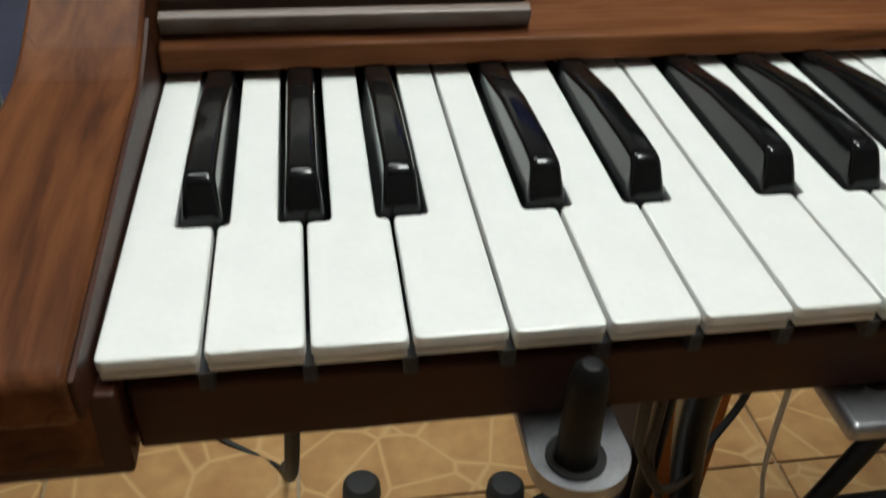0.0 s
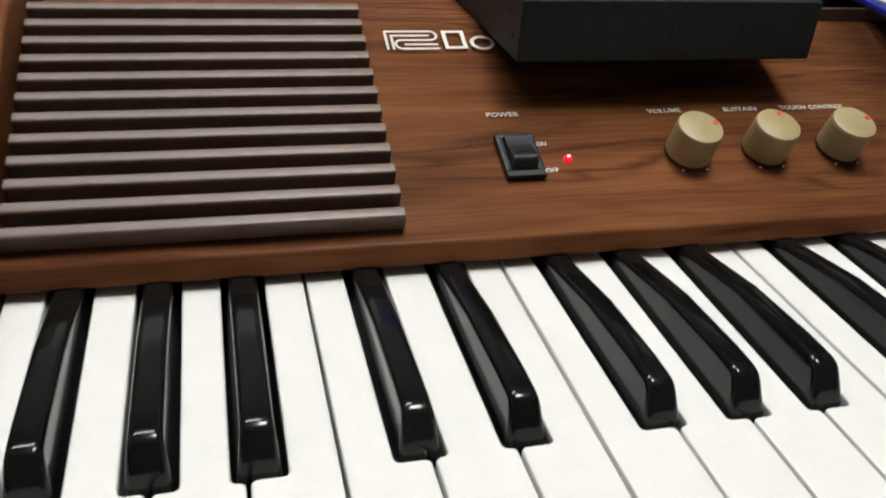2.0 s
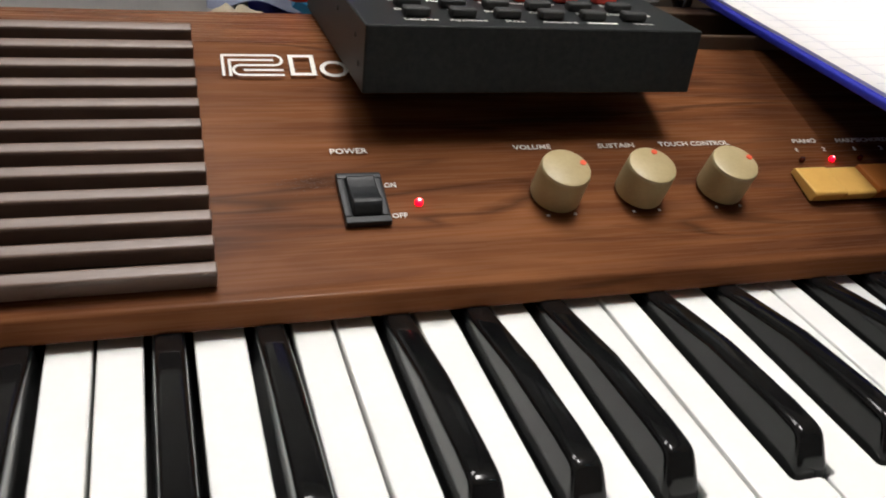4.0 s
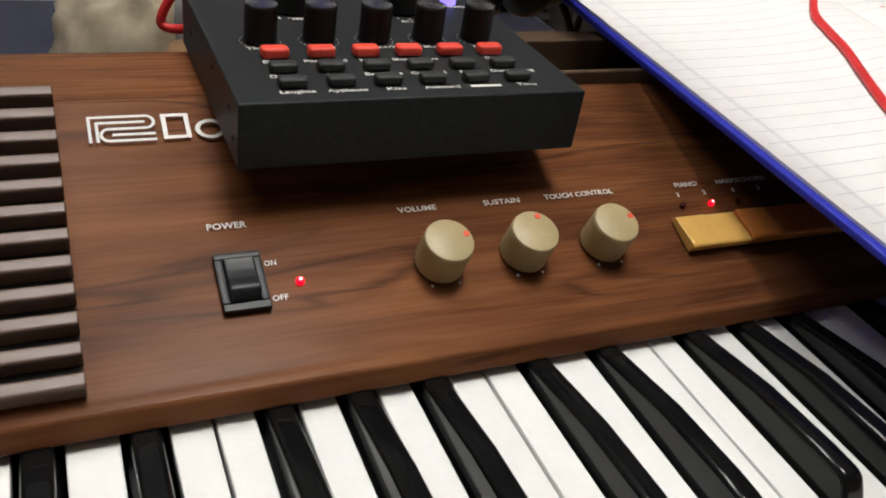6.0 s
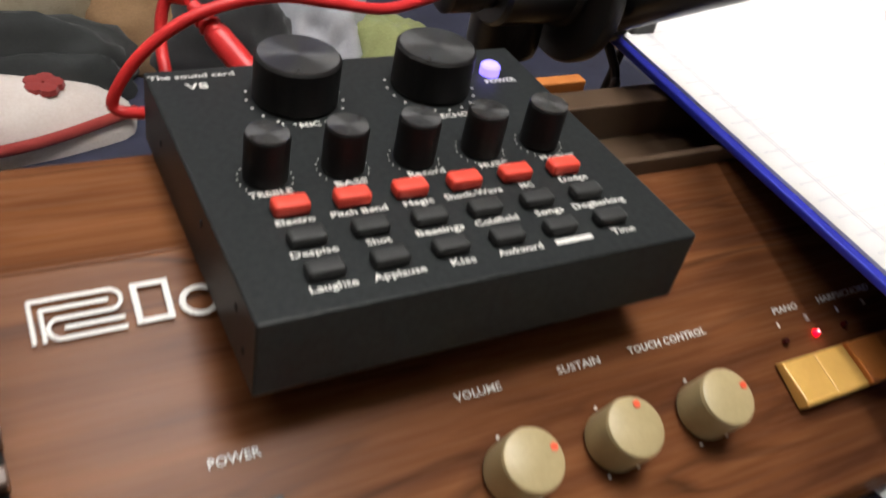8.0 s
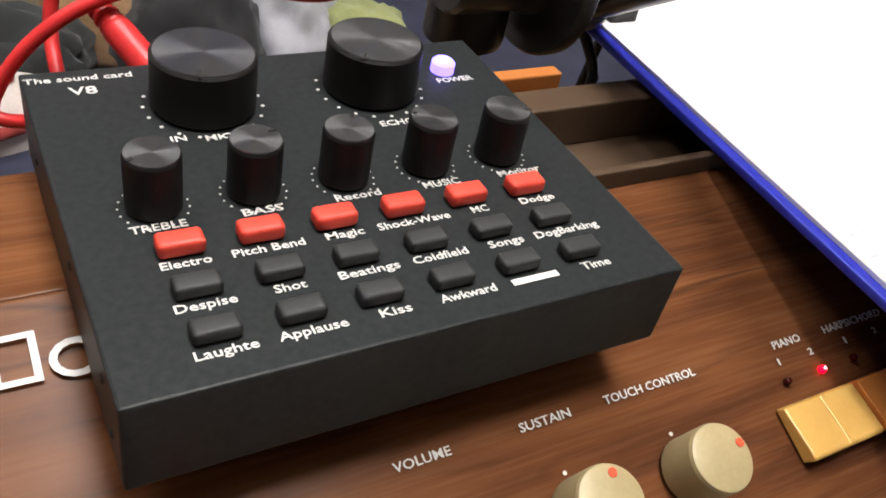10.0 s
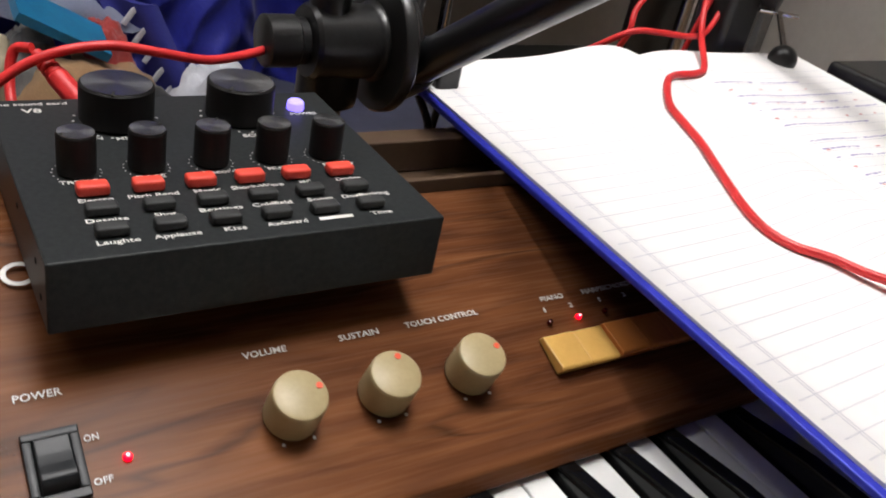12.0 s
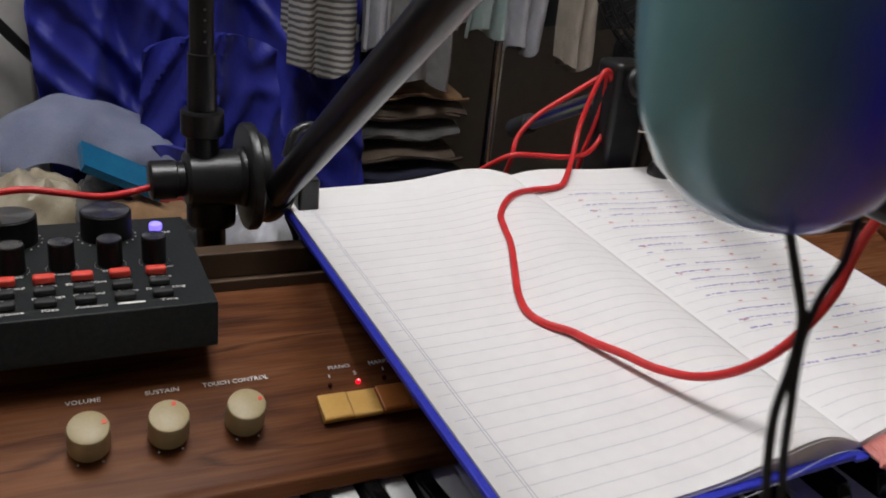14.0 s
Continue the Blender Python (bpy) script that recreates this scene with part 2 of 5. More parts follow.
def tile_mat():
    m, nt, b = nodes_of("tan_patterned_tile")
    N, L = nt.nodes, nt.links
    tc = N.new("ShaderNodeTexCoord")
    v = N.new("ShaderNodeTexVoronoi")
    v.feature = "DISTANCE_TO_EDGE"
    v.inputs["Scale"].default_value = 13
    info = N.new("ShaderNodeObjectInfo")
    mp = N.new("ShaderNodeMapping")
    L.new(tc.outputs["Object"], mp.inputs[0])
    L.new(info.outputs["Random"], mp.inputs["Location"])
    L.new(mp.outputs[0], v.inputs["Vector"])
    n = N.new("ShaderNodeTexNoise")
    n.inputs["Scale"].default_value, n.inputs["Detail"].default_value = 22, 6
    L.new(mp.outputs[0], n.inputs[0])
    stone = N.new("ShaderNodeValToRGB")
    stone.color_ramp.elements[0].position, stone.color_ramp.elements[1].position = 0.35, 0.65
    stone.color_ramp.elements[0].color, stone.color_ramp.elements[1].color = (0.46, 0.25, 0.10, 1), (0.60, 0.36, 0.15, 1)
    L.new(n.outputs["Fac"], stone.inputs[0])
    edge = N.new("ShaderNodeValToRGB")
    edge.color_ramp.elements[0].position, edge.color_ramp.elements[1].position = 0.0, 0.05
    L.new(v.outputs["Distance"], edge.inputs[0])
    mix = N.new("ShaderNodeMix")
    mix.data_type = "RGBA"
    L.new(edge.outputs[0], mix.inputs["Factor"])
    mix.inputs["A"].default_value = (0.68, 0.46, 0.22, 1)
    L.new(stone.outputs[0], mix.inputs["B"])
    L.new(mix.outputs["Result"], b.inputs["Base Color"])
    b.inputs["Roughness"].default_value = 0.3
    return m


TILE = tile_mat()


def cloth(name, c1, c2, scale=14, rough=0.85, sheen=0.2):
    return surf(name, c1, c2, scale, rough, bump=0.25, sheen=sheen, depth=0.002, fine=25)


# ---- building helpers ----
def shade(me, angle=38):
    """Smooth shading, kept crisp where a broad flat face meets a narrow rounded edge."""
    bm = bmesh.new()
    bm.from_mesh(me)
    for f in bm.faces:
        f.smooth = True
    soft = len(bm.faces) > 600
    for e in bm.edges:
        if soft:
            e.smooth = e.calc_face_angle(0) < radians(75)
        elif len(e.link_faces) == 2:
            a, b = e.link_faces
            turn, (lo, hi) = a.normal.angle(b.normal, 0), sorted((a.calc_area(), b.calc_area()))
            e.smooth = not (turn > radians(angle) or (turn > radians(6) and hi > 7 * lo))
    bm.to_mesh(me)
    bm.free()


def part(name, bm, material, parent=None, label="", smooth=True):
    bmesh.ops.recalc_face_normals(bm, faces=bm.faces[:])
    me = bpy.data.meshes.new(name)
    bm.to_mesh(me)
    bm.free()
    if smooth:
        shade(me)
    me.materials.append(material)
    ob = new(name, me)
    if parent:
        ob.parent = parent
    if label:
        ob["label"] = label
    return ob


def thing(name, label, category, group="", kind="", m=None):
    ob = new(name)
    ob.empty_display_size = 0.01
    if m is not None:
        ob.matrix_basis = m
    return tagged(ob, label, category, group, kind)


def box(x0, x1, y0, y1, z0, z1, bevel=0.0, seg=2, bm=None, m=None):
    bm = bm or bmesh.new()
    vs = bmesh.ops.create_cube(bm, size=1.0)["verts"]
    bmesh.ops.scale(bm, vec=(x1 - x0, y1 - y0, z1 - z0), verts=vs)
    bmesh.ops.translate(bm, vec=((x0 + x1) / 2, (y0 + y1) / 2, (z0 + z1) / 2), verts=vs)
    if bevel:
        es = list({e for v in vs for e in v.link_edges})
        r = bmesh.ops.bevel(bm, geom=es, offset=bevel, segments=seg, affect="EDGES", profile=0.5)
        vs = list({v for f in r["faces"] for v in f.verts} | {v for v in vs if v.is_valid})
    if m is not None:
        bmesh.ops.transform(bm, matrix=m, verts=vs)
    return bm


def lathe(profile, seg=32, bm=None, m=None):
    """Solid of revolution round z from (radius, height) pairs."""
    bm = bm or bmesh.new()
    rings = []
    for r, z in profile:
        if r <= 1e-7:
            rings.append([bm.verts.new((0, 0, z))])
        else:
            rings.append([bm.verts.new((r * math.cos(2 * math.pi * k / seg), r * math.sin(2 * math.pi * k / seg), z)) for k in range(seg)])
    for a, b in zip(rings, rings[1:]):
        for k in range(seg):
            q = [a[k % len(a)], a[(k + 1) % len(a)], b[(k + 1) % len(b)], b[k % len(b)]]
            q = list(dict.fromkeys(q))
            if len(q) > 2:
                bm.faces.new(q)
    if m is not None:
        bmesh.ops.transform(bm, matrix=m, verts=[v for ring in rings for v in ring])
    return bm


def prism(outline, x0, x1, bevel=0.0, seg=2):
    """A (y, z) outline drawn out along x."""
    bm = bmesh.new()
    a = [bm.verts.new((x0, y, z)) for y, z in outline]
    b = [bm.verts.new((x1, y, z)) for y, z in outline]
    n = len(outline)
    bm.faces.new(a)
    bm.faces.new(b[::-1])
    for k in range(n):
        bm.faces.new((a[k], a[(k + 1) % n], b[(k + 1) % n], b[k]))
    bmesh.ops.recalc_face_normals(bm, faces=bm.faces[:])
    if bevel:
        bmesh.ops.bevel(bm, geom=bm.edges[:], offset=bevel, segments=seg, affect="EDGES", profile=0.5)
    return bm


def spline(pts, n=10):
    P = [Vector(p) for p in pts]
    P = [2 * P[0] - P[1]] + P + [2 * P[-1] - P[-2]]
    out = []
    for a, b, c, d in zip(P, P[1:], P[2:], P[3:]):
        for k in range(n):
            t = k / n
            out.append(0.5 * (2 * b + (c - a) * t + (2 * a - 5 * b + 4 * c - d) * t * t + (3 * b - a - 3 * c + d) * t ** 3))
    return out + [P[-2]]


def tube(pts, r, seg=10, n=10, smooth=True, bm=None):
    """A round cord or bar along points, closed at both ends."""
    bm = bm or bmesh.new()
    P = spline(pts, n) if smooth else [Vector(p) for p in pts]
    up = Vector((0.13, 0.31, 0.94))
    rings = []
    for i, p in enumerate(P):
        d = (P[min(i + 1, len(P) - 1)] - P[max(i - 1, 0)]).normalized()
        u = (up - d * up.dot(d)).normalized()
        up = u
        w = d.cross(u)
        rings.append([bm.verts.new(p + r * (math.cos(a) * u + math.sin(a) * w)) for a in (2 * math.pi * k / seg for k in range(seg))])
    for a, b in zip(rings, rings[1:]):
        for k in range(seg):
            bm.faces.new((a[k], a[(k + 1) % seg], b[(k + 1) % seg], b[k]))
    bm.faces.new(rings[0][::-1])
    bm.faces.new(rings[-1])
    return bm


def along(a, b):
    """Pose with z from a to b."""
    d = Vector(b) - Vector(a)
    return Matrix.Translation(a) @ d.to_track_quat("Z", "Y").to_matrix().to_4x4()


def letters(text, size, material, parent, m, align="LEFT", fit=0.0, name="lettering"):
    """Flat printed lettering with a hair of thickness; fit stretches it to a width."""
    c = bpy.data.curves.new("text", "FONT")
    c.body, c.size, c.align_x, c.extrude, c.resolution_u = text, size, align, 0.00004, 2
    c.offset = size * 0.012
    tmp = new("text", c)
    dg = bpy.context.evaluated_depsgraph_get()
    dg.update()
    me = bpy.data.meshes.new_from_object(tmp.evaluated_get(dg))
    bpy.data.objects.remove(tmp)
    if fit:
        xs = [v.co.x for v in me.vertices]
        k = fit / max(1e-6, max(xs) - min(xs))
        me.transform(Matrix.Diagonal((k, 1, 1, 1)))
    me.transform(m)
    me.materials.clear()
    me.materials.append(material)
    me.name = name
    ob = new(name, me)
    ob.parent = parent
    return ob


def drape(nx, ny, fn, thick=0.004, bm=None):
    """A cloth sheet from fn(u, v) in 0..1, with thickness."""
    bm = bm or bmesh.new()
    g = [[Vector(fn(i / nx, j / ny)) for i in range(nx + 1)] for j in range(ny + 1)]
    top, low = [], []
    for j in range(ny + 1):
        ra, rb = [], []
        for i in range(nx + 1):
            du = g[j][min(i + 1, nx)] - g[j][max(i - 1, 0)]
            dv = g[min(j + 1, ny)][i] - g[max(j - 1, 0)][i]
            nrm = du.cross(dv)
            nrm = nrm.normalized() if nrm.length > 1e-9 else Vector((0, 0, 1))
            ra.append(bm.verts.new(g[j][i] + nrm * thick / 2))
            rb.append(bm.verts.new(g[j][i] - nrm * thick / 2))
        top.append(ra)
        low.append(rb)
    for j in range(ny):
        for i in range(nx):
            bm.faces.new((top[j][i], top[j][i + 1], top[j + 1][i + 1], top[j + 1][i]))
            bm.faces.new((low[j][i], low[j + 1][i], low[j + 1][i + 1], low[j][i + 1]))
    for j in range(ny):
        for i in (0, nx):
            bm.faces.new((top[j][i], top[j + 1][i], low[j + 1][i], low[j][i]))
    for i in range(nx):
        for j in (0, ny):
            bm.faces.new((top[j][i], top[j][i + 1], low[j][i + 1], low[j][i]))
    return bm


def heap(cx, cy, z0, rx, ry, h, seed, fold=0.25, nu=44, nv=18, freq=3.0):
    """A crumpled soft pile: a dome with creased folds, standing on z0."""
    bm = bmesh.new()
    off = Vector((seed * 7.3, seed * 3.1, seed * 1.7))
    rings = []
    for j in range(nv + 1):
        a = j / nv * math.pi / 2
        ring = []
        for i in range(nu):
            th = 2 * math.pi * i / nu
            d = Vector((math.cos(th) * math.cos(a) ** 0.7, math.sin(th) * math.cos(a) ** 0.7, math.sin(a)))
            k = 1 + fold * (noise.noise(d * freq + off) + 0.6 * abs(noise.noise(d * freq * 2.7 + off)) - 0.2)
            ring.append(bm.verts.new((cx + rx * d.x * k, cy + ry * d.y * k, max(z0, z0 + h * d.z * k))))
        rings.append(ring)
    for a, b in zip(rings, rings[1:]):
        for i in range(nu):
            bm.faces.new((a[i], a[(i + 1) % nu], b[(i + 1) % nu], b[i]))
    bm.faces.new(rings[0][::-1])
    bmesh.ops.remove_doubles(bm, verts=rings[-1], dist=0.002)
    return bm


FLOOR = -0.72

# ---- room ----
part("floor", box(-2.2, 2.6, -1.6, 1.8, FLOOR - 0.1, FLOOR - 0.006), GROUT)
bpy.data.objects["floor"]["kind"] = "structure"
tagged(bpy.data.objects["floor"], "tan patterned ceramic tile floor with pale joints", "floor")
for nm, dims, mt, lb in (
    ("wall_north", (-2.3, 2.7, 1.75, 1.85, FLOOR - 0.1, 2.0), WALL_DARKENED, "back wall with its shade put into a grey colour"),
    # never in view, kept dark so less fill reaches front faces
    ("wall_south", (-2.3, 2.7, -1.7, -1.6, FLOOR - 0.1, 2.0), WALL_DARKENED, "unseen closing wall, darkened to cut fill light"),
    ("wall_west", (-2.3, -2.2, -1.6, 1.75, FLOOR - 0.1, 2.0), WALL_WHITE, "plain white painted wall"),
    ("wall_east", (2.6, 2.7, -1.6, 1.75, FLOOR - 0.1, 2.0), WALL_WHITE, "white painted side wall"),
    ("ceiling", (-2.3, 2.7, -1.7, 1.85, 2.0, 2.1), CEIL, "plain white ceiling"),
):
    tagged(part(nm, box(*dims), mt, smooth=False), lb, nm.split("_")[0], kind="structure")

# ---- the electric piano ----
PITCH = 0.0236
SLOPE = math.atan(0.395)
PANEL = Matrix.Translation((0, 0.145, 0.013)) @ Matrix.Rotation(SLOPE, 4, "X")  # x along the keys, y up the slope, z off the panel
BACK_Y, TOP_Z, END_X = 0.306, 0.0558, 36 * PITCH
piano = thing("electric_piano", "walnut-finish electric piano with cream knobs and slatted speaker grille", "electric piano")


def on_panel(x, v, h=0.0):
    return PANEL @ Matrix.Translation((x, v, h))


slope_len = (0.2575 - 0.145) / math.cos(SLOPE)
# front panel with its rounded lip, running the whole length
part("control_panel", prism([(0.1380, 0.0036), (0.1402, 0.0118), (0.1450, 0.0130), (0.2575, TOP_Z), (0.2575, 0.030), (0.160, -0.004), (0.150, 0.0036)], 0.0002, END_X, 0.0011, 3), WOOD_X, piano, "walnut-grain sloping control panel")
part("top_board", prism([(0.2577, TOP_Z - 0.0005), (BACK_Y, TOP_Z - 0.0012), (BACK_Y, -0.03), (0.2577, -0.03)], 0.0002, 0.3185, 0.0008), WOOD_X, piano)
part("rear_shell", box(0.319, END_X, 0.2577, BACK_Y, -0.03, 0.0465), TRAY, piano)
# music-rest slot behind the panel
part("slot_front_wall", box(0.319, END_X, 0.2577, 0.2608, 0.0467, 0.0615, 0.0007), TRAY, piano, "brown plastic slot wall")
part("slot_back_wall", box(0.319, END_X, 0.2925, 0.3055, 0.0467, 0.0628, 0.0008), TRAY, piano, "brown plastic slot wall")
part("slot_end_wall", box(0.3192, 0.3222, 0.2610, 0.2923, 0.0467, 0.0610, 0.0006), TRAY, piano)
part("bottom_board", box(-0.002, END_X + 0.002, 0.014, BACK_Y - 0.002, -0.0335, -0.0305), DARK, piano)
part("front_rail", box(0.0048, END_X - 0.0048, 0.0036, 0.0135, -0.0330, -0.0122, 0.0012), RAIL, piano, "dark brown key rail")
part("key_bed", box(0.001, END_X - 0.001, 0.0140, 0.2575, -0.0300, -0.0235), DARK, piano)
# end cheeks: low beside the keys, rising with the panel
cheek_line = [(-0.0120, -0.0065), (-0.0120, 0.0056), (-0.0095, 0.0076), (0.060, 0.0126), (0.108, 0.0158), (0.124, 0.0205), (0.226, 0.0655), (0.236, 0.0680), (BACK_Y, 0.0690), (BACK_Y, -0.0310), (-0.0030, -0.0310), (-0.0035, -0.0075)]
inner_line = [(-0.0105, 0.0050), (0.060, 0.0110), (0.108, 0.0142), (0.124, 0.0188), (0.137, 0.0240), (0.137, -0.0200), (0.0010, -0.0200), (-0.0020, -0.0070), (-0.0105, -0.0060)]
for x0, x1, side, f0, f1 in ((-0.0385, -0.0016, -0.0015, -0.0380, 0.0042), (END_X + 0.0016, END_X + 0.0385, END_X + 0.0003, END_X - 0.0042, END_X + 0.0380)):
    part("end_cheek", prism(cheek_line, x0, x1, 0.0016, 3), WOOD_Y, piano, "walnut-grain end block with eased edges")
    # thin dark brown sheet over the end block's inner side
    part("cheek_dark_side", prism(inner_line, side, side + 0.0012), RAIL, piano, "dark inner face of the end block")
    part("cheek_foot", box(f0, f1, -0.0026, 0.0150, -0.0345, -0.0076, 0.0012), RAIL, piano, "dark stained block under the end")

# keys: F to F, five octaves
WHITES = "FGABCDE"
OFFS = {"F": -0.0036, "G": 0.0, "A": 0.0030, "C": -0.0030, "D": 0.0030}  # a black key follows these whites, shifted so much from the seam
SLOT, GAP, HEAD, KEY_Y1 = 0.0072, 0.00055, 0.0500, 0.150


def white_mesh(letter, first=False, last=False):
    prev = WHITES[(WHITES.index(letter) - 1) % 7]
    l0, r0 = GAP, PITCH - GAP
    ln = OFFS[prev] + SLOT if prev in OFFS and not first else None
    rn = PITCH + OFFS[letter] - SLOT if letter in OFFS and not last else None
    o = [(l0, 0.0), (r0, 0.0)]
    o += [(r0, HEAD), (rn, HEAD), (rn, KEY_Y1)] if rn is not None else [(r0, KEY_Y1)]
    o += [(ln, KEY_Y1), (ln, HEAD), (l0, HEAD)] if ln is not None else [(l0, KEY_Y1)]
    bm = bmesh.new()
    lo = [bm.verts.new((x, y, -0.0031)) for x, y in o]
    hi = [bm.verts.new((x, y, 0.0)) for x, y in o]
    n = len(o)
    bm.faces.new(hi)
    bm.faces.new(lo[::-1])
    for k in range(n):
        bm.faces.new((lo[k], lo[(k + 1) % n], hi[(k + 1) % n], hi[k]))
    bmesh.ops.recalc_face_normals(bm, faces=bm.faces[:])
    bm.edges.ensure_lookup_table()
    up = [e for e in bm.edges if abs(e.verts[0].co.x - e.verts[1].co.x) < 1e-7 and abs(e.verts[0].co.y - e.verts[1].co.y) < 1e-7]
    bmesh.ops.bevel(bm, geom=up, offset=0.0017, segments=3, affect="EDGES", profile=0.5)
    tops = [e for e in bm.edges if all(abs(v.co.z) < 1e-7 for v in e.verts)]
    bmesh.ops.bevel(bm, geom=tops, offset=0.0007, segments=2, affect="EDGES", profile=0.5)
    # stepped skirt under the front edge and along the length
    box(GAP + 0.0012, PITCH - GAP - 0.0012, 0.0016, HEAD - 0.002, -0.0042, -0.0030, 0, 1, bm)
    box(GAP + 0.0005, PITCH - GAP - 0.0005, 0.0004, HEAD - 0.002, -0.0064, -0.0039, 0.0006, 1, bm)
    mid0, mid1 = (ln or l0) + 0.0008, (rn or r0) - 0.0008
    box(mid0, mid1, HEAD - 0.002, KEY_Y1, -0.0150, -0.0032, bm=bm)
    bmesh.ops.recalc_face_normals(bm, faces=bm.faces[:])
    me = bpy.data.meshes.new("white_key")
    bm.to_mesh(me)
    bm.free()
    shade(me)
    me.materials.append(IVORY)
    return me


def black_mesh():
    """Tapered sharp: sloping front, narrower rounded top."""
    bm = bmesh.new()
    secs = [(0.0512, -0.006, 0.0063, 0.0060), (0.0514, 0.0002, 0.0062, 0.0057), (0.0535, 0.0052, 0.0062, 0.0050), (0.0551, 0.0086, 0.0062, 0.0045), (0.0560, 0.0099, 0.0062, 0.0044), (0.0572, 0.0109, 0.0062, 0.0042), (0.0586, 0.0114, 0.0062, 0.0041), (0.0604, 0.0116, 0.0062, 0.0041), (0.0690, 0.0117, 0.0062, 0.0041), (0.1000, 0.0100, 0.0062, 0.0042), (0.1375, 0.0042, 0.0061, 0.0044), (0.1480, 0.0035, 0.0061, 0.0044)]
    rings = []
    for y, z, wb, wt in secs:
        zb = -0.012
        rings.append([bm.verts.new(p) for p in ((-wb - 0.0002, y, zb), (wb + 0.0002, y, zb), (wt, y, z), (-wt, y, z))])
    for a, b in zip(rings, rings[1:]):
        for k in range(4):
            bm.faces.new((a[k], a[(k + 1) % 4], b[(k + 1) % 4], b[k]))
    bm.faces.new(rings[0][::-1])
    bm.faces.new(rings[-1])
    bmesh.ops.recalc_face_normals(bm, faces=bm.faces[:])
    long = [e for e in bm.edges if all(v.co.z > -0.011 for v in e.verts)]
    side = [e for e in long if abs(e.verts[0].co.x - e.verts[1].co.x) < 0.004]
    bmesh.ops.bevel(bm, geom=side, offset=0.0019, segments=4, affect="EDGES", profile=0.5)
    bmesh.ops.recalc_face_normals(bm, faces=bm.faces[:])
    me = bpy.data.meshes.new("black_key")
    bm.to_mesh(me)
    bm.free()
    shade(me, 50)
    me.materials.append(EBONY)
    return me


KEY_MESH = {c: white_mesh(c) for c in WHITES}
KEY_MESH["first"], KEY_MESH["last"], SHARP = white_mesh("F", first=True), white_mesh("F", last=True), black_mesh()
rng = random.Random(5)
felt_bm = box(-0.0017, 0.0017, 0.0014, 0.0132, -0.0125, -0.0072)
felt_me = part("key_guide", felt_bm, FELT, piano)
felt_me.location = (PITCH, 0, 0)
for i in range(36):
    c = WHITES[i % 7]
    me = KEY_MESH["first" if i == 0 else "last" if i == 35 else c]
    k = new("white_key", me)
    k.parent = piano
    k.location = (i * PITCH, rng.uniform(-0.0002, 0.0002), rng.uniform(-0.00022, 0.00015))
    if c in OFFS and i < 35:
        s = new("black_key", SHARP)
        s.parent = piano
        s.location = ((i + 1) * PITCH + OFFS[c], 0, rng.uniform(-0.0002, 0.0002))
    if 0 < i < 35:
        g = new("key_guide", felt_me.data)
        g.parent = piano
        g.location = ((i + 1) * PITCH, 0, 0)

# speaker grille: twelve slats over a dark well
part("grille_well", box(0.0006, 0.1296, 0.0035, slope_len - 0.001, 0.0002, 0.0010, m=PANEL), DARK, piano)
slat0 = prism([(0.0, 0.0), (0.0002, 0.0062), (0.0008, 0.0069), (0.0046, 0.0069), (0.0052, 0.0062), (0.0054, 0.0)], 0.0008, 0.1300, 0.0005, 2)
slat = part("grille_slat", slat0, GRILLE, piano, "glossy brown grille slat")
slat.matrix_basis = PANEL @ Matrix.Translation((0, 0.0012, 0.0008))
for k in range(1, 12):
    s = new("grille_slat", slat.data)
    s.parent = piano
    s.matrix_basis = PANEL @ Matrix.Translation((0, 0.0012 + k * 0.01035, 0.0008))

# power rocker, its lamp and lettering
for fx0, fx1, fv0, fv1 in ((0.1731, 0.1888, 0.0222, 0.0252), (0.1731, 0.1888, 0.0424, 0.0450), (0.1731, 0.1758, 0.0252, 0.0424), (0.1861, 0.1888, 0.0252, 0.0424)):
    part("switch_frame", box(fx0, fx1, fv0, fv1, 0.0002, 0.0026, 0.0004, m=PANEL), SWITCH, piano)
rock = prism([(0.0254, 0.0003), (0.0255, 0.0030), (0.0268, 0.0056), (0.0282, 0.0066), (0.0298, 0.0065), (0.0330, 0.0052), (0.0365, 0.0045), (0.0400, 0.0044), (0.0416, 0.0046), (0.0422, 0.0036), (0.0422, 0.0003)], 0.1760, 0.1859, 0.0005, 2)
bmesh.ops.transform(rock, matrix=PANEL, verts=rock.verts[:])
part("rocker", rock, SWITCH, piano, "glossy black power rocker, pressed on")


def led(x, v, r, mt, name="indicator_lamp"):
    lamp = part(name, lathe([(r, 0.0), (r, 0.0008), (r * 0.72, 0.0017), (0, 0.0021)], 16, m=on_panel(x, v, 0.0)), mt, piano)
    if mt == LED_RED:
        part("core", lathe([(r * 0.4, 0.0018), (r * 0.4, 0.0021), (0, 0.0023)], 12, m=on_panel(x, v, 0.0)), LED_CORE, lamp, "bright lamp core")
    return lamp


led(0.2005, 0.0318, 0.0014, LED_RED)["label"] = "lit red indicator lamp"


def word(text, x0, v, width, size=0.0034):
    letters(text, size, PRINT, piano, on_panel(x0, v, 0.00012), fit=width)


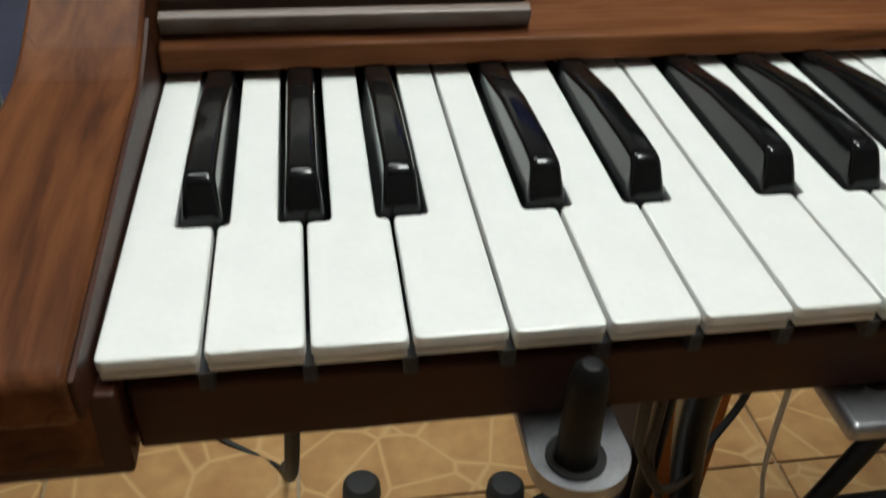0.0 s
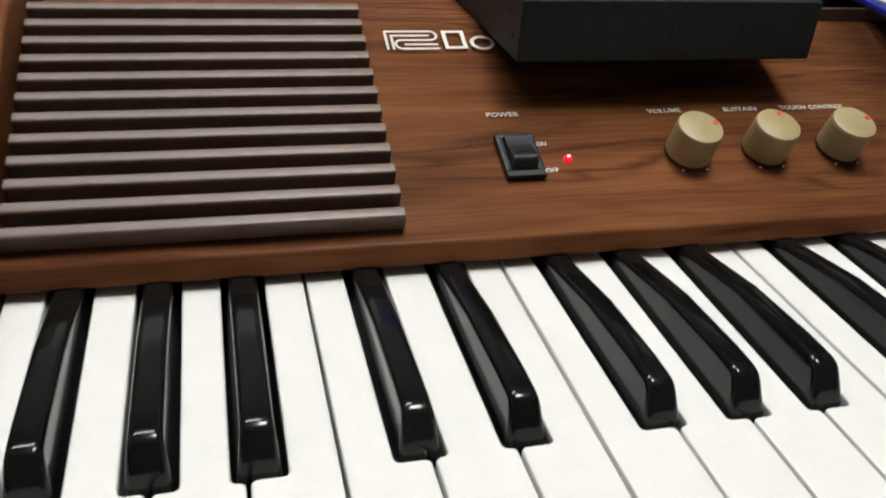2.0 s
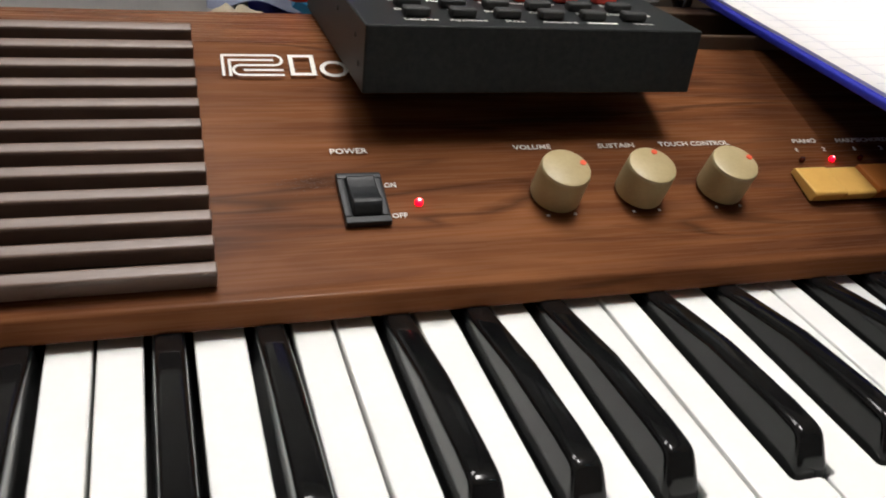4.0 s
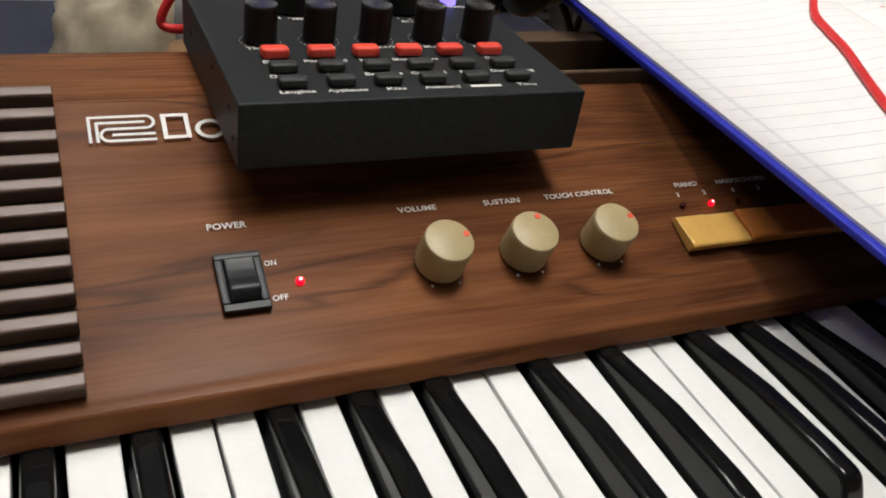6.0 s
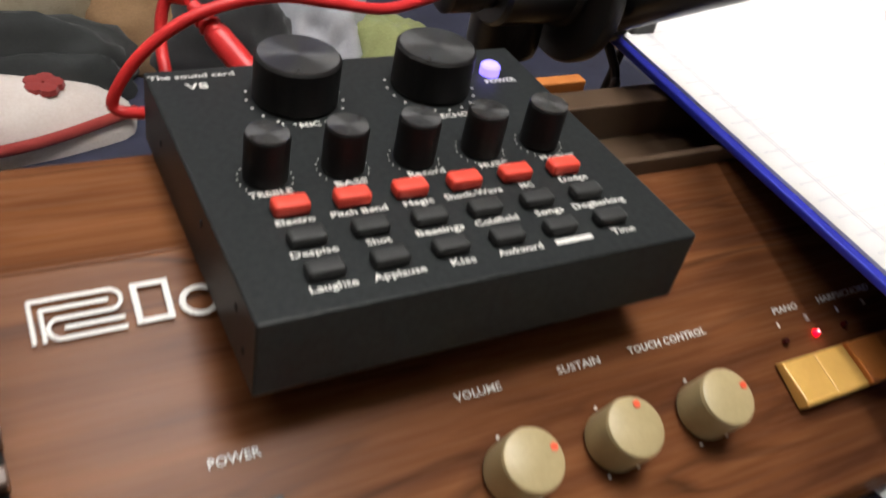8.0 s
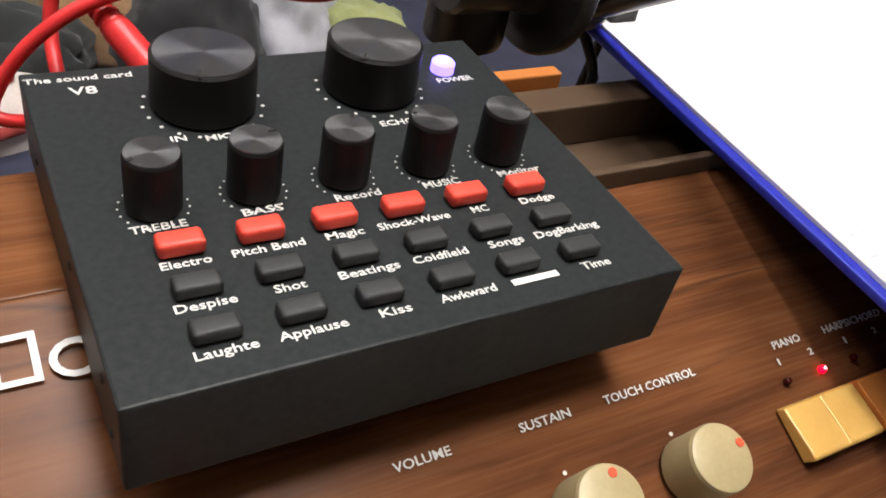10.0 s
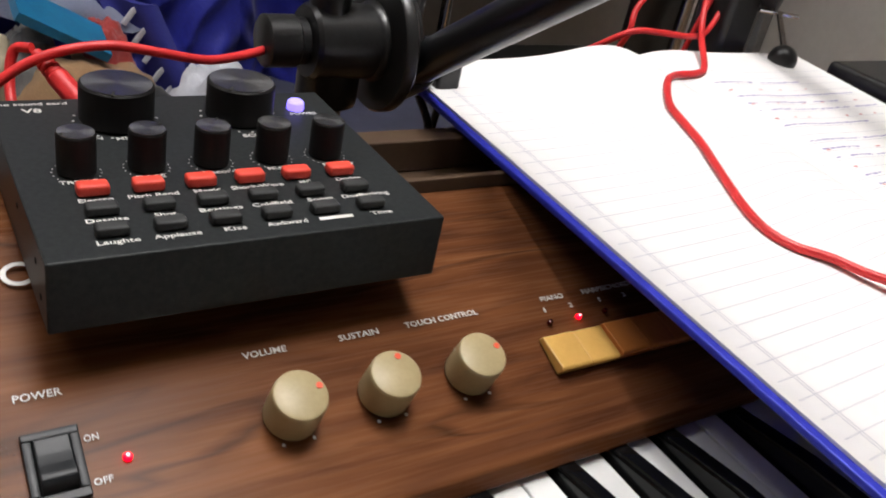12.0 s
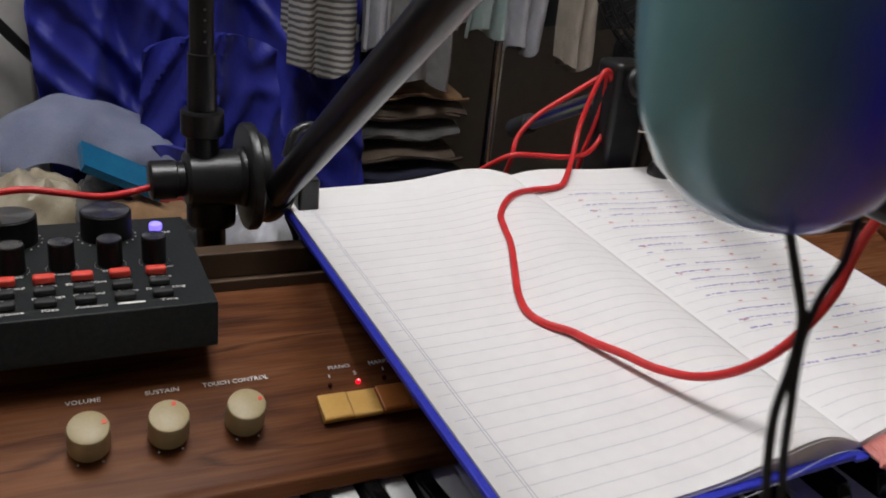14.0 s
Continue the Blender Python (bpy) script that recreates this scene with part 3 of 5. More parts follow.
word("POWER", 0.1733, 0.0566, 0.0136, 0.0036)
word("ON", 0.1898, 0.0396, 0.0042, 0.0031)
word("OFF", 0.1898, 0.0255, 0.0054, 0.0031)
word("VOLUME", 0.2440, 0.0563, 0.0157)
word("SUSTAIN", 0.2797, 0.0560, 0.0161)
word("TOUCH CONTROL", 0.3074, 0.0560, 0.0330)
word("PIANO", 0.3725, 0.0558, 0.0120)
word("1", 0.3703, 0.0508, 0.0008, 0.0030)
word("2", 0.3850, 0.0508, 0.0019, 0.0030)
word("HARPSICHORD", 0.3952, 0.0556, 0.0280)
word("1", 0.4005, 0.0506, 0.0008, 0.0030)
word("2", 0.4155, 0.0506, 0.0019, 0.0030)

# three cream knobs
for kx, kv, turn in ((0.2525, 0.0323, 14), (0.2873, 0.0321, 66), (0.3232, 0.0321, 16)):
    R = 0.0094
    kb = part("knob", lathe([(R * 0.9, 0.0006), (R, 0.0012), (R * 0.985, 0.0138), (R * 0.95, 0.0150), (R * 0.86, 0.0154), (0, 0.0154)], 48, m=on_panel(kx, kv)), CREAM, piano, "cream plastic rotary knob")
    a = radians(turn)
    part("pointer", lathe([(0.0012, 0.0), (0.0012, 0.0003), (0, 0.0003)], 14, m=on_panel(kx + 0.0070 * math.cos(a), kv + 0.0066 * math.sin(a), 0.01545)), ORANGE, kb, "orange pointer dot")
    for dx, dv in ((-0.0054, -0.0092), (0.0053, -0.0092), (-0.0002, 0.0109)):
        part("scale_dot", lathe([(0.0006, 0.0), (0.0006, 0.0001), (0, 0.0001)], 10, m=on_panel(kx + dx, kv + dv, 0.0001)), PRINT, piano)

# voice tabs: two yellow, two brown, a dull one further on
for k, (mt, lb, lift) in enumerate(((TAB_YELLOW, "yellow voice tab", 0.0), (TAB_YELLOW, "yellow voice tab", -0.0006), (TAB_BROWN, "orange-brown voice tab", 0.0008), (TAB_BROWN, "orange-brown voice tab", 0.0003), (TAB_BROWN, "orange-brown voice tab", 0.0), (TAB_YELLOW, "yellow voice tab", 0.0))):
    tx = 0.3612 + 0.0157 * k
    tb = prism([(0.0228, 0.0003), (0.0220, 0.0048 + lift), (0.0232, 0.0056 + lift), (0.0385, 0.0036 + lift), (0.0392, 0.0003)], tx, tx + 0.0153, 0.0005, 2)
    bmesh.ops.transform(tb, matrix=PANEL, verts=tb.verts[:])
    part("voice_tab", tb, mt, piano, lb)
led(0.3862, 0.0455, 0.0012, LED_RED)["label"] = "lit red indicator lamp"
led(0.3708, 0.0456, 0.0012, LED_OFF)["label"] = "unlit indicator lamp"
led(0.4010, 0.0456, 0.0012, LED_OFF)["label"] = "unlit indicator lamp"


# maker's mark as plain line shapes and blocks
def stroke(x0, v0, x1, v1, w=0.0011):
    d = Vector((x1 - x0, v1 - v0, 0))
    return box(0, d.length, -w / 2, w / 2, 0, 0.0001, m=on_panel(x0, v0, 0.0001) @ Matrix.Rotation(math.atan2(d.y, d.x), 4, "Z"))


for s in ((0.1405, 0.0985, 0.1405, 0.1108), (0.1405, 0.1104, 0.1600, 0.1104), (0.1430, 0.0985, 0.1430, 0.1080), (0.1430, 0.1076, 0.1596, 0.1076), (0.1470, 0.0990, 0.1630, 0.0990), (0.1480, 0.1018, 0.1628, 0.1018), (0.1470, 0.1046, 0.1598, 0.1046)):
    part("emblem_bar", stroke(*s), PRINT, piano)


def arc(cx, cv, r, a0, a1, w=0.0011, sx=1.0):
    bm = bmesh.new()
    n = 14
    ins, outs = [], []
    for k in range(n + 1):
        a = radians(a0 + (a1 - a0) * k / n)
        ins.append(bm.verts.new(on_panel(cx + sx * (r - w / 2) * math.cos(a), cv + (r - w / 2) * math.sin(a), 0.0002).translation))
        outs.append(bm.verts.new(on_panel(cx + sx * (r + w / 2) * math.cos(a), cv + (r + w / 2) * math.sin(a), 0.0002).translation))
    for k in range(n):
        bm.faces.new((ins[k], ins[k + 1], outs[k + 1], outs[k]))
    return bm


part("emblem_bar", arc(0.1598, 0.1075, 0.0029, -90, 90), PRINT, piano)
part("emblem_bar", arc(0.1470, 0.1018, 0.0028, 90, 270), PRINT, piano)
for s_ in ((0.1662, 0.0988, 0.1662, 0.1108, 0.0017), (0.1744, 0.0988, 0.1744, 0.1108, 0.0017), (0.1671, 0.1101, 0.1735, 0.1101, 0.0014), (0.1671, 0.0995, 0.1735, 0.0995, 0.0014)):
    part("emblem_block", stroke(*s_), PRINT, piano)
part("emblem_block", arc(0.1825, 0.1026, 0.0040, 0, 360, 0.0015, 1.2), PRINT, piano)
# worn patch beside the switch
worn = surf("worn_dark_print", (0.066, 0.027, 0.014), (0.088, 0.036, 0.018), 500, 0.42)
wb = bmesh.new()
wr = random.Random(11)
for _ in range(120):
    px, pv = 0.1625 + wr.gauss(0, 0.0042) + 0.003 * wr.choice((-1, 0, 1)), 0.0430 + wr.gauss(0, 0.0022)
    r_ = wr.uniform(0.00005, 0.00022)
    lathe([(r_, 0), (r_ * 0.6, 0.00005), (0, 0.00006)], 7, wb, on_panel(px, pv, 0.0001) @ Matrix.Diagonal((wr.uniform(0.8, 2.2), 1, 1, 1)))
tagged(part("worn_patch", wb, worn, piano, "worn dark specks in the print"), kind="stuff")

# ---- sound card box ----
CX0, CX1, CY0, CY1, CZ0, CZ1 = 0.1840, 0.3155, 0.1990, 0.3130, 0.0556, 0.0800
card = thing("sound_card", "black metal sound card with knobs and rubber buttons on the piano", "sound card")
shell = box(CX0, CX1, CY0, CY1, CZ0, CZ1, 0.0007, 2)
part("case", shell, STEEL_BLACK, card, "black powder-coated steel case")
for sy, sz in ((0.2135, 0.0725), (0.2070, 0.0640), (0.245, 0.0735), (0.290, 0.0690)):
    part("side_screw", lathe([(0.0011, 0.0), (0.0009, 0.0003), (0, 0.0003)], 10, m=Matrix.Translation((CX0 - 0.0001, sy, sz)) @ Matrix.Rotation(-math.pi / 2, 4, "Y")), DARK, card)


def dots(cx, cy, r, n, a0, a1, d):
    for k in range(n):
        a = radians(a0 + (a1 - a0) * k / (n - 1))
        ob = new("scale_dot", DOT_ME)
        ob.parent = card
        ob.location, ob.scale = (cx + r * math.cos(a), cy + r * math.sin(a), CZ1 + 0.00005), (d, d, 1)


dbm = lathe([(1, 0.0), (1, 0.00008), (0, 0.00008)], 8)
DOT_ME = bpy.data.meshes.new("scale_dot")
dbm.to_mesh(DOT_ME)
dbm.free()
DOT_ME.materials.append(PRINT)


def turned_knob(cx, cy, r, h, turn):
    m = Matrix.Translation((cx, cy, CZ1)) @ Matrix.Rotation(radians(turn), 4, "Z")
    side = lathe([(r * 0.97, 0.0006), (r, 0.0012), (r, h - 0.0009), (r * 0.955, h - 0.0002), (r * 0.93, h - 0.0002)], 40)
    kb = part("knob", side, KNOB_SIDE, card, "black knurled rotary knob")
    kb.matrix_basis = m
    cap = part("cap", lathe([(r * 0.935, h - 0.0004), (r * 0.93, h), (0, h)], 40), KNOB_TOP, kb, "turned aluminium knob face")
    part("pointer_groove", box(r * 0.72, r * 0.99, -0.0004, 0.0004, h - 0.0001, h + 0.0002), DARK, kb)
    return kb


for bx, turn in ((0.2250, 250), (0.2723, 230)):
    turned_knob(bx, 0.2905, 0.0133, 0.0155, turn)
    dots(bx, 0.2905, 0.0151, 13, -205, 25, 0.00052)
for k, bx in enumerate((0.2031, 0.2257, 0.2482, 0.2709, 0.2925)):
    turned_knob(bx, 0.2522, 0.0062, 0.0148, (200, 30, 60, 150, 340)[k])
    dots(bx, 0.2522, 0.0076, 15, -225, 45, 0.00028)
COLS = tuple(0.2047 + 0.01733 * k for k in range(6))
btn = box(-0.0050, 0.0050, -0.0027, 0.0027, 0.0002, 0.0042, 0.0011, 3)
red0 = part("button", btn, RED_RUBBER, card, "red rubber button")
red0.location = (COLS[0], 0.2366, CZ1)
blk0 = part("button", box(-0.0049, 0.0049, -0.0026, 0.0026, 0.0002, 0.0036, 0.0010, 3), BLACK_RUBBER, card, "black rubber button")
blk0.location = (COLS[0], 0.2239, CZ1)
for k, bx in enumerate(COLS):
    for row, y in enumerate((0.2366, 0.2239, 0.2113)):
        if k == 0 and row < 2:
            continue
        b = new("button", red0.data if row == 0 else blk0.data)
        b.parent = card
        b.location = (bx, y, CZ1)
        b["label"] = "red rubber button" if row == 0 else "black rubber button"


def card_word(text, x, y, size=0.0026, width=0.0, align="CENTER"):
    letters(text, size, PRINT, card, Matrix.Translation((x, y, CZ1 + 0.00012)), align, width)


# each row: baseline, then word, left end, right end
for y, row in (
    (0.2314, (("Electro", 0.1995, 0.2101), ("Pitch Bend", 0.2146, 0.2308), ("Magic", 0.2358, 0.2450), ("Shock-Wave", 0.2487, 0.2676), ("MC", 0.2739, 0.2785), ("Dodge", 0.2880, 0.2981))),
    (0.2186, (("Despise", 0.1990, 0.2115), ("Shot", 0.2193, 0.2263), ("Beatings", 0.2337, 0.2480), ("Coldfield", 0.2516, 0.2656), ("Songs", 0.2714, 0.2810), ("DogBarking", 0.2845, 0.3031))),
    (0.2057, (("Laughte", 0.1993, 0.2117), ("Applause", 0.2159, 0.2304), ("Kiss", 0.2375, 0.2447), ("Awkward", 0.2519, 0.2659), ("Time", 0.2897, 0.2978))),
):
    for tx, xa, xb in row:
        card_word(tx, (xa + xb) / 2, y, 0.0033, xb - xa)
part("print_bar", box(0.2703, 0.2827, 0.2059, 0.2077, CZ1, CZ1 + 0.0001), PRINT, card)
for tx, xa, xb, y in (("TREBLE", 0.1964, 0.2085, 0.2440), ("BASS", 0.2208, 0.2302, 0.2440), ("Record", 0.2432, 0.2549, 0.2438), ("MUSIC", 0.2666, 0.2768, 0.2433), ("Monitor", 0.2883, 0.3011, 0.2430), ("IN", 0.2130, 0.2168, 0.2754), ("MIC", 0.2212, 0.2278, 0.2742), ("ECHO", 0.2675, 0.2778, 0.2712), ("POWER", 0.2942, 0.3062, 0.2892), ("The sound card", 0.1846, 0.2110, 0.3072)):
    card_word(tx, (xa + xb) / 2, y, 0.0034, xb - xa)
card_word("V8", 0.1978, 0.3005, 0.0050, 0.0068)
part("power_button", lathe([(0.0036, 0.0), (0.0036, 0.0030), (0.0028, 0.0038), (0, 0.0038)], 24, m=Matrix.Translation((0.2987, 0.2958, CZ1))), LED_VIOLET, card, "glowing violet power button")

# ---- ledger book, open ----
BOOK = Matrix.Translation((0.5775, 0.2050, 0.0603)) @ Matrix.Rotation(radians(2.5), 4, "Z") @ Matrix.Rotation(radians(4.0), 4, "X")
HWL, HWR, HV = 0.184, 0.168, 0.1655
book = thing("ledger_book", "open blue-covered ledger with ruled pages, lying across the piano", "book")


def width_of(u):
    return HWL if u < 0 else HWR


def page_h(u):
    s = abs(u) / width_of(u)
    rise = (0.0066 if u < 0 else 0.0022) * math.exp(-((s - 0.20) / 0.20) ** 2) + 0.0008 + 0.0020 * (1 - s)
    return rise * (1 - math.exp(-(s / 0.055) ** 1.4) * 0.55)


def page_pt(u, v, d=0.0):
    w = 0.0004 * noise.noise(Vector((u * 9, v * 9, 2.3))) * (1 - abs(v) / HV * 0.2)
    curl = 0.004 * max(0.0, -v / HV - 0.75) * math.exp(-((abs(u) / width_of(u) - 0.16) / 0.14) ** 2) * 4
    return BOOK @ Vector((u, v, 0.0016 + page_h(u) + w + curl + d))


for sgn, nm in ((-1, "front_cover"), (1, "back_cover")):
    a, b = sorted((sgn * 0.004, sgn * (width_of(sgn) + 0.004)))
    part(nm, box(a, b, -HV - 0.004, HV + 0.004, -0.0022, 0.0010, 0.0008, 2, m=BOOK), COVER, book, "blue cloth-covered board")
part("spine", box(-0.0045, 0.0045, -HV - 0.005, HV + 0.005, -0.0032, -0.0012, 0.0006, 2, m=BOOK), COVER, book)
for sgn, nm in ((-1, "page_block"), (1, "page_block")):
    bm = bmesh.new()
    nu, nv = 40, 24
    top = [[bm.verts.new(page_pt(sgn * (0.0004 + (width_of(sgn) - 0.0004) * i / nu), -HV + 2 * HV * j / nv)) for i in range(nu + 1)] for j in range(nv + 1)]
    low = [[bm.verts.new(BOOK @ Vector((sgn * (0.0004 + (width_of(sgn) - 0.0004) * i / nu), -HV + 2 * HV * j / nv, 0.0011))) for i in range(nu + 1)] for j in range(nv + 1)]
    for j in range(nv):
        for i in range(nu):
            bm.faces.new((top[j][i], top[j][i + 1], top[j + 1][i + 1], top[j + 1][i]))
            bm.faces.new((low[j][i], low[j + 1][i], low[j + 1][i + 1], low[j][i + 1]))
        for i in (0, nu):
            bm.faces.new((top[j][i], top[j + 1][i], low[j + 1][i], low[j][i]))
    for i in range(nu):
        for j in (0, nv):
            bm.faces.new((top[j][i], top[j][i + 1], low[j][i + 1], low[j][i]))
    part(nm, bm, PAPER, book, "white ruled ledger pages")


def ribbon(bm, u0, u1, v, w, n=24):
    q = [(bm.verts.new(page_pt(u0 + (u1 - u0) * k / n, v - w / 2, 0.00016)), bm.verts.new(page_pt(u0 + (u1 - u0) * k / n, v + w / 2, 0.00016))) for k in range(n + 1)]
    for a, b in zip(q, q[1:]):
        bm.faces.new((a[0], b[0], b[1], a[1]))


ruled = bmesh.new()
for k in range(34):
    v = HV - 0.032 - k * 0.0094
    ribbon(ruled, -HWL + 0.004, -0.004, v, 0.00034)
    ribbon(ruled, 0.004, HWR - 0.004, v, 0.00034)
for u in (-HWL + 0.0125, -HWL + 0.0140):
    col = [(ruled.verts.new(page_pt(u, -HV + 2 * HV * k / 30, 0.00016)), ruled.verts.new(page_pt(u + 0.0004, -HV + 2 * HV * k / 30, 0.00016))) for k in range(31)]
    for a, b in zip(col, col[1:]):
        ruled.faces.new((a[0], b[0], b[1], a[1]))
tagged(part("ruling", ruled, RULE, book, "grey ruled lines", smooth=False), kind="stuff")
pen, redpen = bmesh.new(), bmesh.new()
pr = random.Random(21)
for k in range(2, 27):
    v = HV - 0.032 - k * 0.0094 + 0.0028
    u = 0.022
    stop = pr.uniform(0.10, 0.160) if k % 2 == 0 else pr.choice((0.0, 0.0, 0.06, 0.12))
    while u < stop:
        wdt = pr.choice((0.0014, 0.0026, 0.0034, 0.0042, 0.0056))
        if pr.random() < 0.92:
            ribbon(pen, u, u + wdt, v + pr.uniform(-0.0003, 0.0003), pr.uniform(0.0009, 0.0017), 3)
        u += wdt + pr.uniform(0.0007, 0.0017)
    if k % 2:
        u = 0.024
        while u < 0.15:
            if pr.random() < 0.7:
                ribbon(redpen, u, u + pr.uniform(0.0014, 0.004), v - 0.001, 0.0015, 3)
            u += pr.uniform(0.014, 0.032)
tagged(part("handwriting", pen, PEN_BLUE, book, "violet-blue handwritten lines as plain strokes", smooth=False), kind="stuff")
tagged(part("red_marking", redpen, PEN_RED, book, "small red pen marks", smooth=False), kind="stuff")
tas = bmesh.new()
for k in range(26):
    a = page_pt(0.004 + 0.0010 * k, -HV - 0.003, 0)
    tube([a + Vector((0, 0.004, -0.004)), a + Vector((0.001, -0.004, -0.006)), a + Vector((pr.uniform(-0.004, 0.006), -0.009, -0.010 + pr.uniform(-0.002, 0.002)))], 0.0008, 5, 3, bm=tas)
part("ribbon_tassel", tas, PINK, book, "pink ribbon marker end")

# ---- red cords ----
cord_a = thing("red_cable", "red rubber cable looped over the open ledger", "cable")


def on_page(x, y, lift=0.0021):
    """A place resting on the page under (x, y)."""
    q = BOOK.inverted() @ Vector((x, y, 0.066))
    return page_pt(q.x, q.y, lift)


page_cord = [(0.560, 0.405, 0.066), (0.578, 0.388, 0.0845), (0.600, 0.384, 0.0855), (0.626, 0.380, 0.0845), (0.655, 0.392, 0.0835), (0.673, 0.400, 0.098), (0.676, 0.401, 0.122), (0.670, 0.398, 0.146), (0.660, 0.395, 0.150), (0.650, 0.392, 0.132), (0.640, 0.388, 0.108), (0.627, 0.372, 0.089), on_page(0.6000, 0.3400, 0.003), on_page(0.5860, 0.3330, 0.0025), on_page(0.5672, 0.3325), on_page(0.5388, 0.3128), on_page(0.5195, 0.2902), on_page(0.5133, 0.2729), on_page(0.5072, 0.2516), on_page(0.4951, 0.2233), on_page(0.4841, 0.1977), on_page(0.4796, 0.1788), on_page(0.4833, 0.1655), on_page(0.4920, 0.1530, 0.003), (0.4972, 0.1387, 0.0650), (0.5034, 0.1220, 0.0668), (0.5101, 0.1041, 0.0678), (0.5176, 0.0851, 0.0732), (0.5243, 0.0690, 0.0845), (0.5304, 0.0557, 0.1007), (0.5349, 0.0467, 0.1193), (0.5382, 0.0410, 0.1379), (0.5390, 0.0360, 0.1650), (0.5240, 0.0050, 0.230), (0.455, -0.045, 0.320), (0.392, -0.080, 0.352)]
part("cord", tube(page_cord, 0.0022, 10, 8), RED_CORD, cord_a)
part("cord_loop", tube([(0.662, 0.400, 0.146), (0.640, 0.404, 0.131), (0.612, 0.408, 0.112), (0.594, 0.405, 0.095), (0.588, 0.400, 0.080), (0.590, 0.410, 0.050), (0.610, 0.420, -0.02), (0.620, 0.430, -0.15)], 0.0021, 10, 8), RED_CORD, cord_a)
part("cord_tail", tube([(0.668, 0.402, 0.148), (0.672, 0.406, 0.125), (0.668, 0.408, 0.100), (0.662, 0.409, 0.076), (0.660, 0.415, 0.03), (0.66, 0.43, -0.10)], 0.0020, 10, 8), RED_CORD, cord_a)
cord_b = thing("red_cable", "red rubber cable plugged into the back of the sound card", "cable")
part("cord", tube([(0.196, 0.322, 0.060), (0.184, 0.328, 0.056), (0.1775, 0.331, 0.0575), (0.180, 0.331, 0.066), (0.188, 0.331, 0.077), (0.200, 0.331, 0.0865), (0.215, 0.331, 0.0925), (0.233, 0.331, 0.0945), (0.252, 0.331, 0.0915), (0.272, 0.333, 0.0875), (0.290, 0.338, 0.0875), (0.312, 0.345, 0.0900)], 0.0021, 10, 8), RED_CORD, cord_b)
plug = part("plug", lathe([(0.0030, 0.0), (0.0044, 0.001), (0.0044, 0.020), (0.0036, 0.022), (0.0030, 0.030), (0.0021, 0.034), (0, 0.034)], 20, m=along((0.2200, 0.3135, 0.0735), (0.2040, 0.345, 0.0900))), RED_CORD, cord_b, "red moulded jack plug")
for k in range(4):
    part("strain_ridge", lathe([(0.0030, 0), (0.0041 - 0.0002 * k, 0.0004), (0.0041 - 0.0002 * k, 0.0014), (0.0030, 0.0018)], 16, m=along((0.2200, 0.3135, 0.0735), (0.2040, 0.345, 0.0900)) @ Matrix.Translation((0, 0, 0.0205 + 0.003 * k))), RED_CORD, plug)
part("plug_cord", tube([(0.2050, 0.343, 0.0890), (0.199, 0.348, 0.086), (0.196, 0.342, 0.072), (0.196, 0.322, 0.060)], 0.0021, 10, 8), RED_CORD, cord_b)

# ---- boom stand behind the piano, with its arm and microphone ----
boom = thing("boom_stand", "black microphone boom stand with friction hub, standing behind the piano", "microphone stand")
HUB = Vector((0.345, 0.345, 0.0920))
part("post", tube([(0.340, 0.352, FLOOR + 0.02), (0.340, 0.352, 0.075)], 0.0095, 20, 1, False), BLACK_PAINT, boom)
part("base_plate", lathe([(0.14, FLOOR), (0.14, FLOOR + 0.012), (0.12, FLOOR + 0.022), (0.02, FLOOR + 0.03), (0, FLOOR + 0.03)], 40, m=Matrix.Translation((0.340, 0.352, 0))), BLACK_PAINT, boom)
part("sleeve", lathe([(0.0150, 0.060), (0.0155, 0.062), (0.0155, 0.090), (0, 0.092)], 28, m=Matrix.Translation((0.340, 0.350, 0))), BLACK_PLASTIC, boom)
ax = along(HUB - Vector((0.020, 0, 0)), HUB + Vector((0.05, 0.0, 0.0)))
part("hub", lathe([(0, -0.003), (0.0165, -0.002), (0.0180, 0.000), (0.0180, 0.030), (0.0195, 0.032), (0.0195, 0.034), (0, 0.034)], 32, m=ax), BLACK_PLASTIC, boom, "ribbed black plastic friction hub")
kn = part("clamp_knob", lathe([(0, -0.0235), (0.0105, -0.0235), (0.0122, -0.0222), (0.0122, -0.008), (0.0110, -0.007), (0.0110, -0.003), (0, -0.003)], 28, m=ax), BLACK_PLASTIC, boom, "black grip knob")
part("disc", lathe([(0, 0.0342), (0.0335, 0.0342), (0.0345, 0.0355), (0.0345, 0.0400), (0.0335, 0.0412), (0.0275, 0.0412), (0.0275, 0.0465), (0.0262, 0.0480), (0, 0.0480)], 48, m=ax), BLACK_PLASTIC, boom, "round black tension disc")
part("end_block", box(0.392, 0.406, 0.330, 0.352, 0.062, 0.0935, 0.002, 3), BLACK_PLASTIC, boom)
part("lever", tube([(0.392, 0.362, 0.098), (0.398, 0.368, 0.112), (0.408, 0.37, 0.117), (0.418, 0.37, 0.116), (0.424, 0.368, 0.122)], 0.0035, 10, 6), BLACK_PLASTIC, boom)
